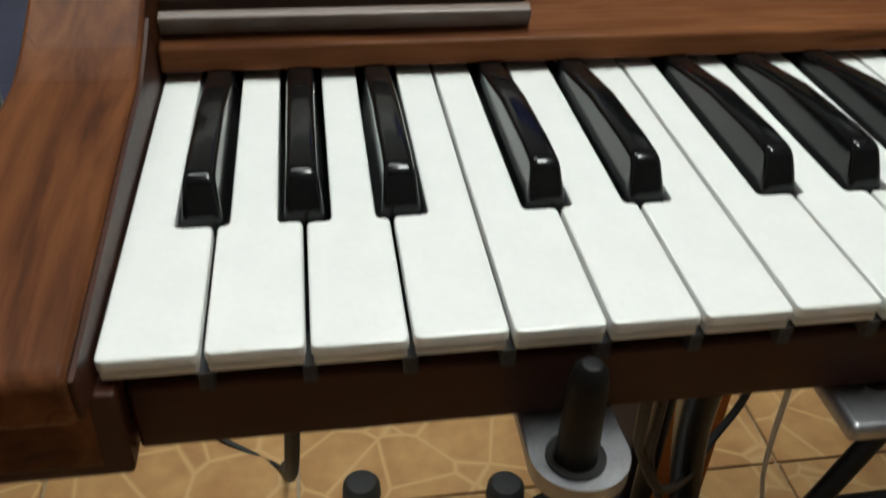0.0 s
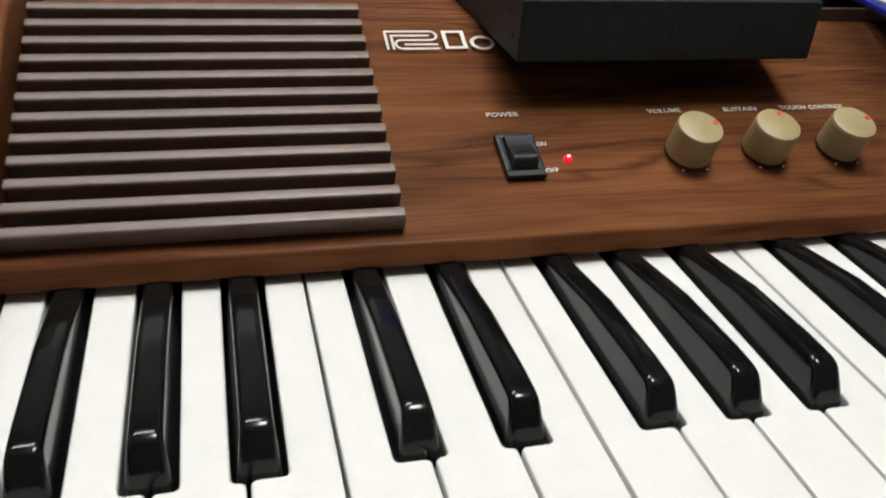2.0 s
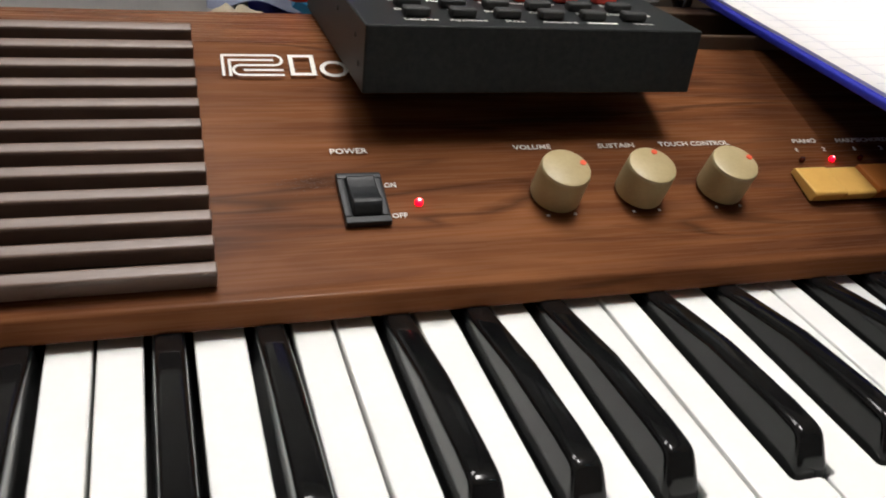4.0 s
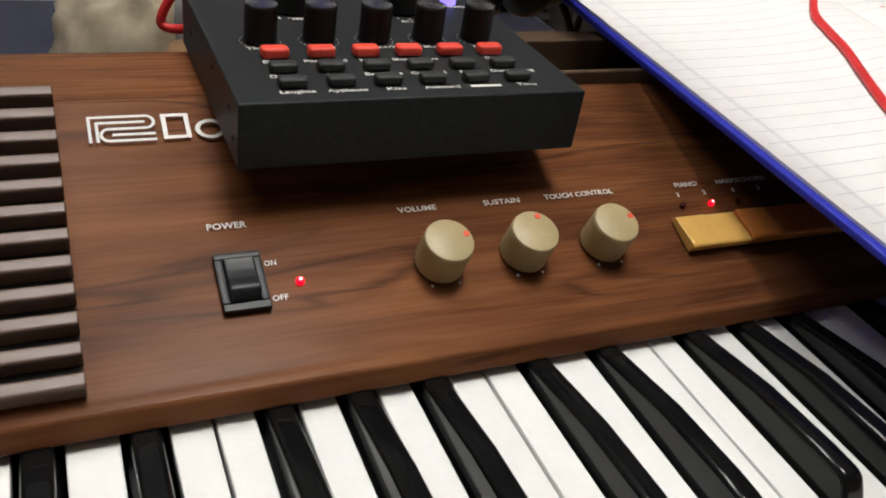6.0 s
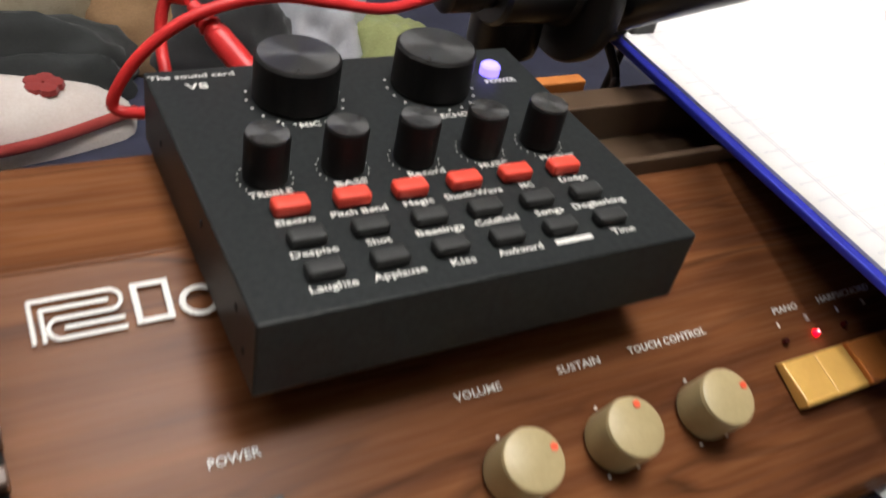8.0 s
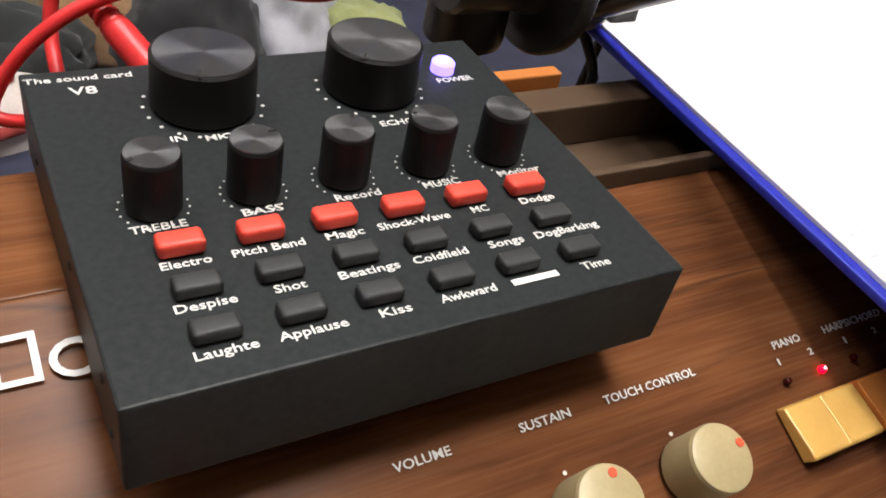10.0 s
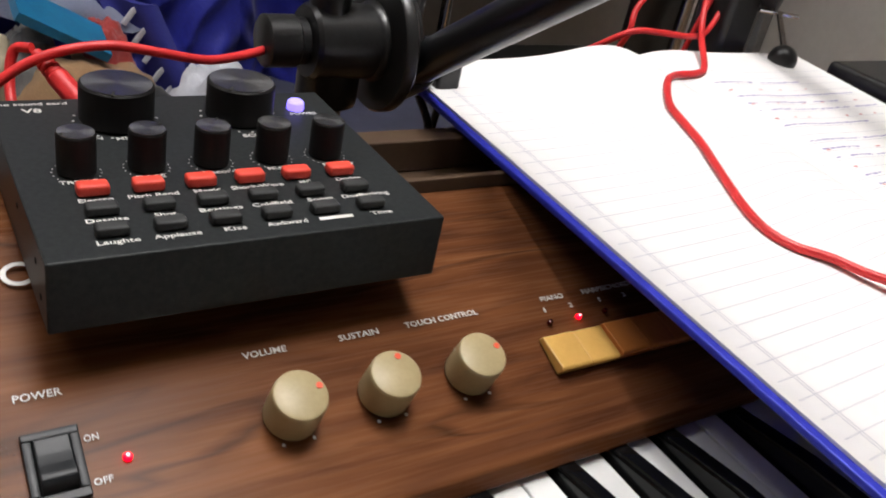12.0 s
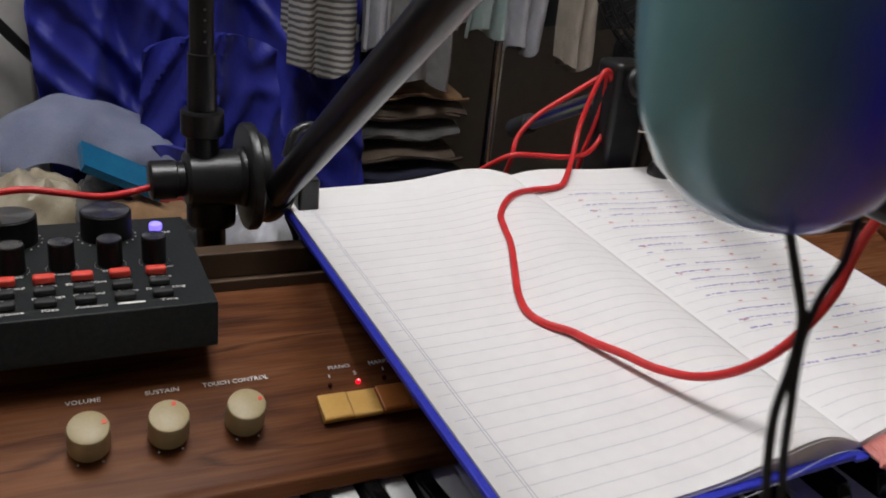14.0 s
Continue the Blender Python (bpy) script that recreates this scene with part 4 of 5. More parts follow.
# upright riser with a row of holes
RX, RY = 0.334, 0.3455
part("collar", lathe([(0.0118, 0.120), (0.0130, 0.121), (0.0130, 0.1345), (0.0122, 0.136), (0, 0.136)], 26, m=Matrix.Translation((RX, RY, 0))), BLACK_PLASTIC, boom)
part("collar_neck", lathe([(0.0098, 0.098), (0.0098, 0.121), (0, 0.121)], 24, m=Matrix.Translation((RX, RY, 0))), BLACK_PLASTIC, boom)
part("riser", lathe([(0.0088, 0.134), (0.0084, 0.170), (0.0072, 0.1705), (0.0072, 0.520), (0, 0.520)], 22, m=Matrix.Translation((RX, RY, 0))), BLACK_PAINT, boom)
for k in range(30):
    part("riser_hole", lathe([(0.0009, 0), (0.0009, 0.0003), (0, 0.0003)], 8, m=Matrix.Translation((RX + 0.0008, RY - 0.0071, 0.178 + 0.0062 * k)) @ Matrix.Rotation(math.pi / 2, 4, "X")), CHROME, boom)
ARM0, ARM1 = Vector((0.3764, 0.349, 0.0711)), Vector((0.3892, -0.050, 0.3590))
part("boom_arm", tube([ARM0, ARM0 + (ARM1 - ARM0) * 0.5, ARM1], 0.0098, 24, 1, False), BLACK_PAINT, boom, "glossy black boom tube")
part("arm_socket", lathe([(0.0122, -0.004), (0.0128, 0.0), (0.0128, 0.022), (0.0112, 0.025), (0, 0.025)], 26, m=along(ARM0, ARM1)), BLACK_PLASTIC, boom)
part("arm_tip", lathe([(0.0110, -0.012), (0.0118, -0.010), (0.0118, 0.010), (0, 0.012)], 24, m=along(ARM1, ARM1 + (ARM1 - ARM0))), BLACK_PLASTIC, boom)
for pts in ([(0.404, 0.36, 0.088), (0.411, 0.352, 0.068), (0.408, 0.35, 0.045), (0.40, 0.36, -0.1), (0.39, 0.38, -0.5), (0.38, 0.42, FLOOR + 0.006)], [(0.387, 0.338, 0.066), (0.391, 0.330, 0.052), (0.386, 0.325, 0.04), (0.380, 0.335, -0.05), (0.370, 0.345, -0.4)]):
    part("cable", tube(pts, 0.0022, 8, 8), BLACK_RUBBER, boom)
mic = thing("microphone", "blue lacquered microphone hanging from the boom arm", "microphone")
MX, MY = 0.3535, -0.0775
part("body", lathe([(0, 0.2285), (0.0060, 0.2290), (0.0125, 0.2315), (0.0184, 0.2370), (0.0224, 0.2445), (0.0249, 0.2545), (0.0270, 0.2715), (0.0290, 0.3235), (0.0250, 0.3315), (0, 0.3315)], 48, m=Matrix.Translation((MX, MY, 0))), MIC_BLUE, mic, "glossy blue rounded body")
part("neck", lathe([(0.0090, 0.3305), (0.0090, 0.3475), (0, 0.3475)], 24, m=Matrix.Translation((MX, MY, 0))), BLACK_PLASTIC, mic)
part("bracket", box(MX + 0.0292, MX + 0.0372, MY - 0.010, MY + 0.010, 0.2265, 0.3415, 0.003, 3), BLACK_PLASTIC, mic, "black side bracket")
part("bracket_arm", box(MX - 0.004, MX + 0.0372, MY - 0.007, MY + 0.007, 0.3420, 0.3480, 0.002, 2), BLACK_PLASTIC, mic)
for pts in ([(0.3520, -0.0850, 0.2340), (0.3520, -0.0910, 0.2240), (0.3520, -0.0940, 0.2180), (0.3500, -0.0960, 0.2110), (0.3470, -0.0980, 0.2040), (0.3460, -0.1000, 0.1970), (0.3450, -0.1030, 0.1890), (0.347, -0.104, 0.178), (0.352, -0.103, 0.174)], [(0.3700, -0.0850, 0.2330), (0.3630, -0.0900, 0.2260), (0.3590, -0.0910, 0.2210), (0.3560, -0.0920, 0.2150), (0.3540, -0.0940, 0.2090), (0.3530, -0.0960, 0.2020), (0.3510, -0.0990, 0.1950), (0.3500, -0.1020, 0.1880), (0.352, -0.103, 0.174)]):
    part("thin_lead", tube(pts, 0.0008, 8, 8), BLACK_RUBBER, mic)

# ---- second stand behind the book ----
stand = thing("microphone_stand", "black tripod microphone stand with chromed boom rod behind the ledger", "microphone stand")
SX, SY = 0.688, 0.405
part("post", tube([(SX, SY, FLOOR + 0.10), (SX, SY, 0.10)], 0.0105, 20, 1, False), CHROME, stand)
part("clutch", box(SX - 0.018, SX + 0.016, SY - 0.016, SY + 0.016, 0.050, 0.158, 0.005, 3), BLACK_PLASTIC, stand)
part("clutch_bolt", lathe([(0.008, 0), (0.009, 0.002), (0.009, 0.012), (0, 0.014)], 20, m=along((SX + 0.018, SY - 0.012, 0.112), (SX + 0.03, SY - 0.04, 0.112))), BLACK_PLASTIC, stand)
part("t_bar", tube([(SX + 0.010, SY - 0.018, 0.103), (SX + 0.040, SY - 0.030, 0.102)], 0.0016, 8, 1, False), CHROME, stand)
part("ball_lever", tube([(SX + 0.022, SY - 0.026, 0.104), (SX + 0.020, SY - 0.043, 0.082)], 0.0022, 8, 1, False), CHROME, stand)
part("ball_knob", lathe([(0, -0.0105)] + [(0.0105 * math.cos(a), 0.0105 * math.sin(a)) for a in (radians(d) for d in range(-75, 80, 15))] + [(0, 0.0105)], 24, m=Matrix.Translation((SX + 0.018, SY - 0.046, 0.0755))), BLACK_PLASTIC, stand, "black ball knob")
ROD0, ROD1 = Vector((0.736, 0.645, 0.031)), Vector((0.6412, 0.100, 0.2642))
part("boom_rod", tube([ROD0, ROD1], 0.0080, 22, 1, False), CHROME, stand, "chromed boom rod")
part("rod_grip", lathe([(0.0098, 0.0), (0.0112, 0.002), (0.0112, 0.050), (0.0098, 0.053), (0, 0.053)], 22, m=along(ROD0, ROD1) @ Matrix.Translation((0, 0, -0.012))), BLACK_RUBBER, stand, "black rubber rod end")
RM = ROD0 + (ROD1 - ROD0) * 0.47
part("rod_clamp", lathe([(0.013, -0.016), (0.0145, -0.014), (0.0145, 0.010), (0.0120, 0.013), (0.0120, 0.020), (0, 0.020)], 26, m=along(RM, ROD1)), BLACK_PLASTIC, stand)
for a in (200, 320, 80):
    d = Vector((math.cos(radians(a)), math.sin(radians(a)), 0))
    top = Vector((SX, SY, -0.38))
    foot = Vector((SX, SY, FLOOR + 0.012)) + d * 0.26
    lg = part("leg", tube([top, foot], 0.011, 16, 1, False), BLACK_PAINT, stand)
    part("rubber_foot", lathe([(0.0125, -0.02), (0.014, -0.018), (0.014, 0.012), (0.011, 0.016), (0, 0.016)], 18, m=along(foot - (foot - top).normalized() * 0.01, foot)), BLACK_RUBBER, lg)
    part("leg_bolt", lathe([(0.006, 0), (0.006, 0.016), (0, 0.017)], 12, m=Matrix.Translation(top + (foot - top) * 0.3) @ Matrix.Rotation(math.pi / 2, 4, "X")), CHROME, lg)

# ---- stand under the piano, clamp and pedal ----
xst = thing("keyboard_stand", "black steel crossed-leg keyboard stand under the piano", "keyboard stand")
for yy in (0.10, 0.24):
    part("support_bar", tube([(0.02, yy, -0.0475), (0.83, yy, -0.0475)], 0.0135, 18, 1, False), BLACK_PAINT, xst)
part("leg", tube([(0.215, 0.10, -0.050), (0.300, 0.240, -0.310), (0.360, 0.315, -0.500), (0.430, 0.400, FLOOR + 0.015)], 0.0135, 18, 6), BLACK_PAINT, xst)
part("leg", tube([(0.640, 0.24, -0.050), (0.600, 0.200, -0.400), (0.560, 0.150, FLOOR + 0.015)], 0.0135, 18, 4), BLACK_PAINT, xst)
part("foot_bar", tube([(0.05, 0.415, FLOOR + 0.016), (0.82, 0.415, FLOOR + 0.016)], 0.0145, 18, 1, False), BLACK_PAINT, xst)
part("foot_bar", tube([(0.05, 0.140, FLOOR + 0.016), (0.82, 0.140, FLOOR + 0.016)], 0.0145, 18, 1, False), BLACK_PAINT, xst)

clampo = thing("clip_clamp", "silver clip clamp with black rubber handle on the front rail", "clamp")
cl = bmesh.new()
o = []
for k in range(25):
    a = radians(180 + 180 * k / 24)
    o.append((0.1120 + 0.0128 * math.cos(a), -0.0095 + 0.0120 * math.sin(a)))
o += [(0.1248, 0.020), (0.0992, 0.020)]
lo = [cl.verts.new((x, y, -0.0392)) for x, y in o]
hi = [cl.verts.new((x, y, -0.0335)) for x, y in o]
cl.faces.new(hi)
cl.faces.new(lo[::-1])
for k in range(len(o)):
    cl.faces.new((lo[k], lo[(k + 1) % len(o)], hi[(k + 1) % len(o)], hi[k]))
bmesh.ops.bevel(cl, geom=[e for e in cl.edges if abs(e.verts[0].co.z - e.verts[1].co.z) < 1e-6], offset=0.0016, segments=3, affect="EDGES", profile=0.5)
part("plate", cl, ALU, clampo, "satin silver rounded plate")
part("ring", lathe([(0.0076, -0.0335), (0.0076, -0.0327), (0.0055, -0.0327), (0.0055, -0.0335)], 28, m=Matrix.Translation((0.1105, -0.0110, 0))), DARK, clampo)
part("handle", lathe([(0.0054, -0.0334), (0.0051, -0.0220), (0.0046, -0.0080), (0.0040, -0.0035), (0.0024, -0.0015), (0, -0.0010)], 26, m=Matrix.Translation((0.1105, -0.0110, 0))), surf("matt_black_grip", (0.004, 0.004, 0.004), (0.008, 0.008, 0.008), 90, 0.5, bump=0.03, spec=0.25), clampo, "black rubber-tipped handle")
clamp2 = thing("clip_clamp", "silver clip clamp plate under the piano's front rail", "clamp")
part("plate", box(0.186, 0.212, -0.010, 0.020, -0.0405, -0.0345, 0.002, 3), ALU, clamp2, "satin silver plate")
part("screw", lathe([(0.004, -0.0345), (0.004, -0.0335), (0, -0.0335)], 16, m=Matrix.Translation((0.2, 0.005, 0))), CHROME, clamp2)

for lb, pts, r, mt in (
    ("black cable hanging below the piano", [(0.040, 0.10, -0.035), (0.030, 0.125, -0.19), (0.012, 0.285, -0.38), (-0.005, 0.455, -0.60), (-0.02, 0.56, FLOOR + 0.005), (-0.10, 0.62, FLOOR + 0.005)], 0.0035, BLACK_RUBBER),
    ("black cable loop hanging below the piano", [(0.185, 0.10, -0.04), (0.205, 0.135, -0.19), (0.245, 0.20, -0.30), (0.275, 0.215, -0.36), (0.33, 0.27, -0.42), (0.36, 0.30, -0.42), (0.40, 0.33, -0.40), (0.39, 0.31, -0.30), (0.32, 0.20, -0.13), (0.30, 0.18, -0.05)], 0.0035, BLACK_RUBBER),
    ("black cable loop hanging below the piano", [(0.200, 0.11, -0.04), (0.222, 0.150, -0.21), (0.262, 0.215, -0.33), (0.292, 0.235, -0.42), (0.330, 0.30, -0.60), (0.36, 0.35, FLOOR + 0.006), (0.5, 0.4, FLOOR + 0.006)], 0.003, BLACK_RUBBER),
    ("thin white cable hanging below the piano", [(0.290, 0.15, -0.04), (0.305, 0.165, -0.22), (0.35, 0.215, -0.35), (0.43, 0.30, -0.52), (0.50, 0.40, FLOOR + 0.006)], 0.0018, plain("white_cable_rubber", (0.6, 0.6, 0.6), 0.5)),
):
    cb = thing("cable", lb, "cable", "cables below the piano")
    part("lead", tube(pts, r, 8, 8), mt, cb)
for px, py, lb in ((0.075, 0.512, "black rubber foot on the tiled floor"), (0.245, 0.490, "black rubber foot on the tiled floor")):
    ft = thing("rubber_foot", lb, "foot", "feet on the floor")
    part("cap", lathe([(0.020, FLOOR), (0.023, FLOOR + 0.004), (0.022, FLOOR + 0.020), (0.017, FLOOR + 0.026), (0, FLOOR + 0.028)], 28, m=Matrix.Translation((px, py, 0))), BLACK_RUBBER, ft)

# ---- black adapter box on the right end of the piano ----
adp = thing("adapter_box", "black plastic device with a painted highlight, on the piano top", "device")
part("shell", box(0.752, 0.832, 0.2935, 0.352, 0.0632, 0.0780, 0.004, 3), BLACK_PLASTIC, adp)
# white patch stands in for the bright highlight on the shell
part("label", box(0.786, 0.802, 0.312, 0.322, 0.0778, 0.0784), PRINT, adp, "white patch painted as a highlight")
for sx in (0.760, 0.786):
    part("slot", box(sx, sx + 0.018, 0.2929, 0.2936, 0.0700, 0.0716), CHROME, adp)

# ---- behind: low bed with heaped laundry and bags ----
bed = thing("low_bed", "low bed base with a dark blue cover, behind the piano", "bed")
BT = -0.300
part("base", box(-1.15, 0.98, 0.74, 1.62, FLOOR, BT - 0.12, 0.01), surf("bed_wood", (0.05, 0.028, 0.016), (0.09, 0.05, 0.03), 12, 0.5), bed)
part("cover", box(-1.17, 1.0, 0.72, 1.64, BT - 0.12, BT, 0.03, 4), cloth("navy_denim", (0.012, 0.014, 0.035), (0.028, 0.032, 0.07), 20), bed, "dark navy bed cover")
LAVENDER = cloth("pale_lavender_cotton", (0.17, 0.19, 0.29), (0.25, 0.28, 0.39), 18)
CHAR = cloth("charcoal_cotton", (0.012, 0.014, 0.014), (0.03, 0.034, 0.034), 20)
FLOWER = cloth("white_cotton", (0.60, 0.52, 0.47), (0.74, 0.68, 0.64), 16)
TEAL = surf("teal_plastic", (0.012, 0.13, 0.26), (0.02, 0.18, 0.33), 20, 0.35)
TANB = cloth("tan_canvas", (0.20, 0.11, 0.05), (0.32, 0.19, 0.09), 18)
REDC = cloth("red_cotton", (0.24, 0.02, 0.02), (0.36, 0.04, 0.03), 18)
BEIGE = cloth("beige_film", (0.33, 0.28, 0.19), (0.48, 0.42, 0.31), 26, 0.3, 0.0)
OLIVE = cloth("olive_cotton", (0.22, 0.24, 0.09), (0.33, 0.36, 0.15), 18)
GREY = cloth("grey_knit", (0.10, 0.10, 0.10), (0.2, 0.195, 0.19), 40)
WHITEC = cloth("white_knit", (0.38, 0.39, 0.43), (0.54, 0.55, 0.59), 24)
BLUE = cloth("royal_blue_nylon", (0.010, 0.013, 0.22), (0.018, 0.026, 0.34), 9, 0.55, 0.1)


def striped():
    m, nt, b = nodes_of("grey_striped_knit")
    N, L = nt.nodes, nt.links
    tc = N.new("ShaderNodeTexCoord")
    w = N.new("ShaderNodeTexWave")
    w.bands_direction = "Z"
    w.inputs["Scale"].default_value, w.inputs["Distortion"].default_value, w.inputs["Detail Scale"].default_value = 30, 1.2, 2
    L.new(tc.outputs["Object"], w.inputs[0])
    r = N.new("ShaderNodeValToRGB")
    r.color_ramp.elements[0].position, r.color_ramp.elements[1].position = 0.35, 0.6
    r.color_ramp.elements[0].color, r.color_ramp.elements[1].color = (0.10, 0.10, 0.10, 1), (0.42, 0.40, 0.37, 1)
    L.new(w.outputs["Fac"], r.inputs[0])
    L.new(r.outputs[0], b.inputs["Base Color"])
    b.inputs["Roughness"].default_value = 0.9
    return m


STRIPE = striped()
BLACKC = cloth("black_cotton", (0.008, 0.008, 0.009), (0.018, 0.018, 0.02), 20)
BROWNC = cloth("brown_cotton", (0.09, 0.066, 0.046), (0.18, 0.135, 0.095), 20)

# flowered cushion with a red edge
cu = thing("cushion", "white cushion printed with small flowers, red piping, on the bed", "cushion")
part("pad", heap(0.04, 0.870, BT, 0.25, 0.065, 0.066, 3, 0.06, freq=1.4), FLOWER, cu)
part("piping", tube([(-0.20, 0.850, BT + 0.024), (-0.10, 0.812, BT + 0.022), (0.04, 0.801, BT + 0.022), (0.17, 0.812, BT + 0.024), (0.28, 0.855, BT + 0.026)], 0.006, 10, 8), REDC, cu, "red piping")
fr = random.Random(8)
for k in range(16):
    th, rr = fr.uniform(3.4, 6.2), fr.uniform(0.55, 0.95)
    fl = bmesh.new()
    c0 = Vector((0.04 + 0.25 * rr * math.cos(th), 0.87 + 0.063 * rr * math.sin(th), BT + 0.066 * math.sqrt(max(0, 1 - rr ** 2.8)) + 0.006))
    for p in range(5):
        a = 2 * math.pi * p / 5
        lathe([(0.010, -0.006), (0.009, 0.0), (0, 0.001)], 8, fl, Matrix.Translation(c0 + Vector((0.010 * math.cos(a), 0.010 * math.sin(a), -0.003))))
    part("flower_print", fl, (REDC, TEAL, OLIVE)[k % 3], cu)


def pile(name, label, cat, mt, cx, cy, z, rx, ry, h, seed, fold=0.3, freq=2.6):
    ob = thing(name, label, cat)
    part("cloth", heap(cx, cy, z, rx, ry, h, seed, fold, freq=freq), mt, ob)
    return ob


jacket = pile("jacket", "crumpled charcoal jacket heaped on the bed", "jacket", CHAR, 0.11, 0.960, BT, 0.205, 0.055, 0.088, 5, 0.16, 2.0)
part("sleeve", heap(0.17, 0.930, BT, 0.12, 0.030, 0.062, 55, 0.14, freq=2.2), CHAR, jacket, "charcoal sleeve lying across")
pile("shirt", "crumpled black shirt on the bed", "shirt", BLACKC, 0.405, 0.955, BT, 0.085, 0.08, 0.110, 6, 0.16, 2.2)
pile("towel", "white crumpled towel on the bed", "towel", WHITEC, 0.515, 0.98, BT, 0.065, 0.10, 0.125, 7, 0.20, 2.6)
pile("shirt", "olive green shirt folded on the bed", "shirt", OLIVE, 0.585, 0.90, BT, 0.060, 0.07, 0.085, 9, 0.16, 2.2)
pile("bag", "tan canvas bag slumped on the bed", "bag", TANB, 0.36, 1.05, BT, 0.11, 0.10, 0.115, 10, 0.14, 2.0)
pile("plastic_bag", "crinkled beige plastic bag full of things", "bag", BEIGE, 0.225, 1.075, BT, 0.095, 0.075, 0.150, 12, 0.14, 3.0)
pile("plastic_bag", "crinkled clear-grey plastic bag", "bag", GREY, 0.305, 1.08, BT, 0.070, 0.07, 0.135, 14, 0.16, 3.4)
pile("shirt", "red shirt tucked among the bags", "shirt", REDC, 0.40, 1.09, BT, 0.045, 0.05, 0.150, 15, 0.14, 2.0)
cap = thing("cloth_cap", "pale lavender cloth cap lying over the bags", "cap")


def cap_fn(u, v):
    """A soft cloth slumped over the bags: high at one end, trailing off to the other, its hem wavy."""
    ridge = 0.098 * math.sin(math.pi * min(1.0, 0.10 + 0.88 * u)) ** 0.7 * (1 - 0.38 * u)
    fold = 0.010 * noise.noise(Vector((u * 5, v * 2.5, 3.7))) + 0.006 * math.sin(15 * u + 4 * v) * v
    return (0.190 + 0.262 * u, 1.225 - 0.115 * math.sin(1.5 * v) - 0.4 * fold, -0.160 + ridge * math.cos(1.42 * v ** 1.3) + fold - 0.012 * v * u)


part("crown", drape(44, 26, cap_fn, 0.005), LAVENDER, cap)
fo = thing("folder", "teal plastic folder poking out of the bags", "folder")
part("sheet", drape(10, 4, lambda u, v: (0.292 + 0.100 * u, 1.020 + 0.06 * v, -0.124 - 0.050 * u + 0.016 * v), 0.012), TEAL, fo)
ob_ = thing("storage_box", "dark navy storage box standing behind the piano", "box")
NAVY_CARD = surf("navy_card", (0.012, 0.013, 0.03), (0.022, 0.024, 0.05), 20, 0.55)
part("body", box(0.345, 0.430, 0.400, 0.470, FLOOR, -0.060, 0.003), NAVY_CARD, ob_)
part("lid", box(0.343, 0.432, 0.398, 0.472, -0.0598, -0.045, 0.003), NAVY_CARD, ob_)

sheet_board = thing("cardboard_sheet", "orange cardboard sheet standing behind the piano", "cardboard")
part("board", box(0.352, 0.425, 0.384, 0.392, FLOOR, 0.016, 0.001), surf("orange_card", (0.55, 0.17, 0.03), (0.65, 0.23, 0.05), 20, 0.55), sheet_board)

# royal blue nylon sheet draped over a rack, with a lettered bag edge below it
sheet = thing("blue_sheet", "royal blue nylon sheet hanging in folds over a rack", "sheet")


def blue_fn(u, v):
    x = 0.250 + 0.53 * u + 0.012 * math.sin(9 * v + 5 * u)
    z = 0.55 - 0.95 * v
    y = 1.27 - 0.020 * math.sin(17 * u + 2 * v) * (0.3 + v) - 0.015 * math.sin(31 * u - 3 * v)
    y -= 0.035 * noise.noise(Vector((u * 4, v * 4, 4.1)))
    for k, (p, q, w) in enumerate(((7, 4, 2), (-6, 9, 3), (12, 7, -5))):
        crease = noise.noise(Vector((u * p + v * q, v * w * 0.5 - u * 1.5, 7.7 + k)))
        y -= (0.026, 0.022, 0.012)[k] * max(0.0, 1 - 2.2 * abs(crease)) ** 2
    return (x, y - 0.05 * max(0, v - 0.5), z)


part("fabric", drape(110, 120, blue_fn, 0.004), BLUE, sheet)


def blue_fn2(u, v):
    x = 0.385 + 0.215 * u + 0.03 * (v - 0.5) * (1 if u > 0.5 else -1) * (1 - abs(u - 0.5))
    z = 0.005 - 0.27 * v + 0.035 * math.sin(3.0 * u)
    y = 1.180 - 0.030 * math.sin(math.pi * u) + 0.010 * math.sin(9 * u + 4 * v) - 0.02 * max(0.0, 1 - 2.2 * abs(noise.noise(Vector((u * 4 + v * 3, v * 2 - u, 9.0))))) ** 2
    return (x, y, z)


part("tucked_fold", drape(36, 36, blue_fn2, 0.004), BLUE, sheet)
bag = thing("printed_bag", "blue bag with white unreadable print", "bag")
part("panel", drape(14, 24, lambda u, v: (0.395 + 0.075 * u + 0.07 * v, 1.115 + 0.01 * math.sin(6 * u), -0.125 - 0.15 * v - 0.01 * u), 0.006), cloth("printed_bag_blue", (0.015, 0.02, 0.22), (0.03, 0.035, 0.30), 20), bag)
for k in range(5):
    part("print_bar", box(-0.014, 0.014, -0.0045, 0.0005, -0.0035, 0.0035, 0.001, m=Matrix.Translation((0.437 + 0.0135 * k, 1.1120, -0.150 - 0.026 * k)) @ Matrix.Rotation(radians(-55), 4, "Y")), WHITEC, bag)

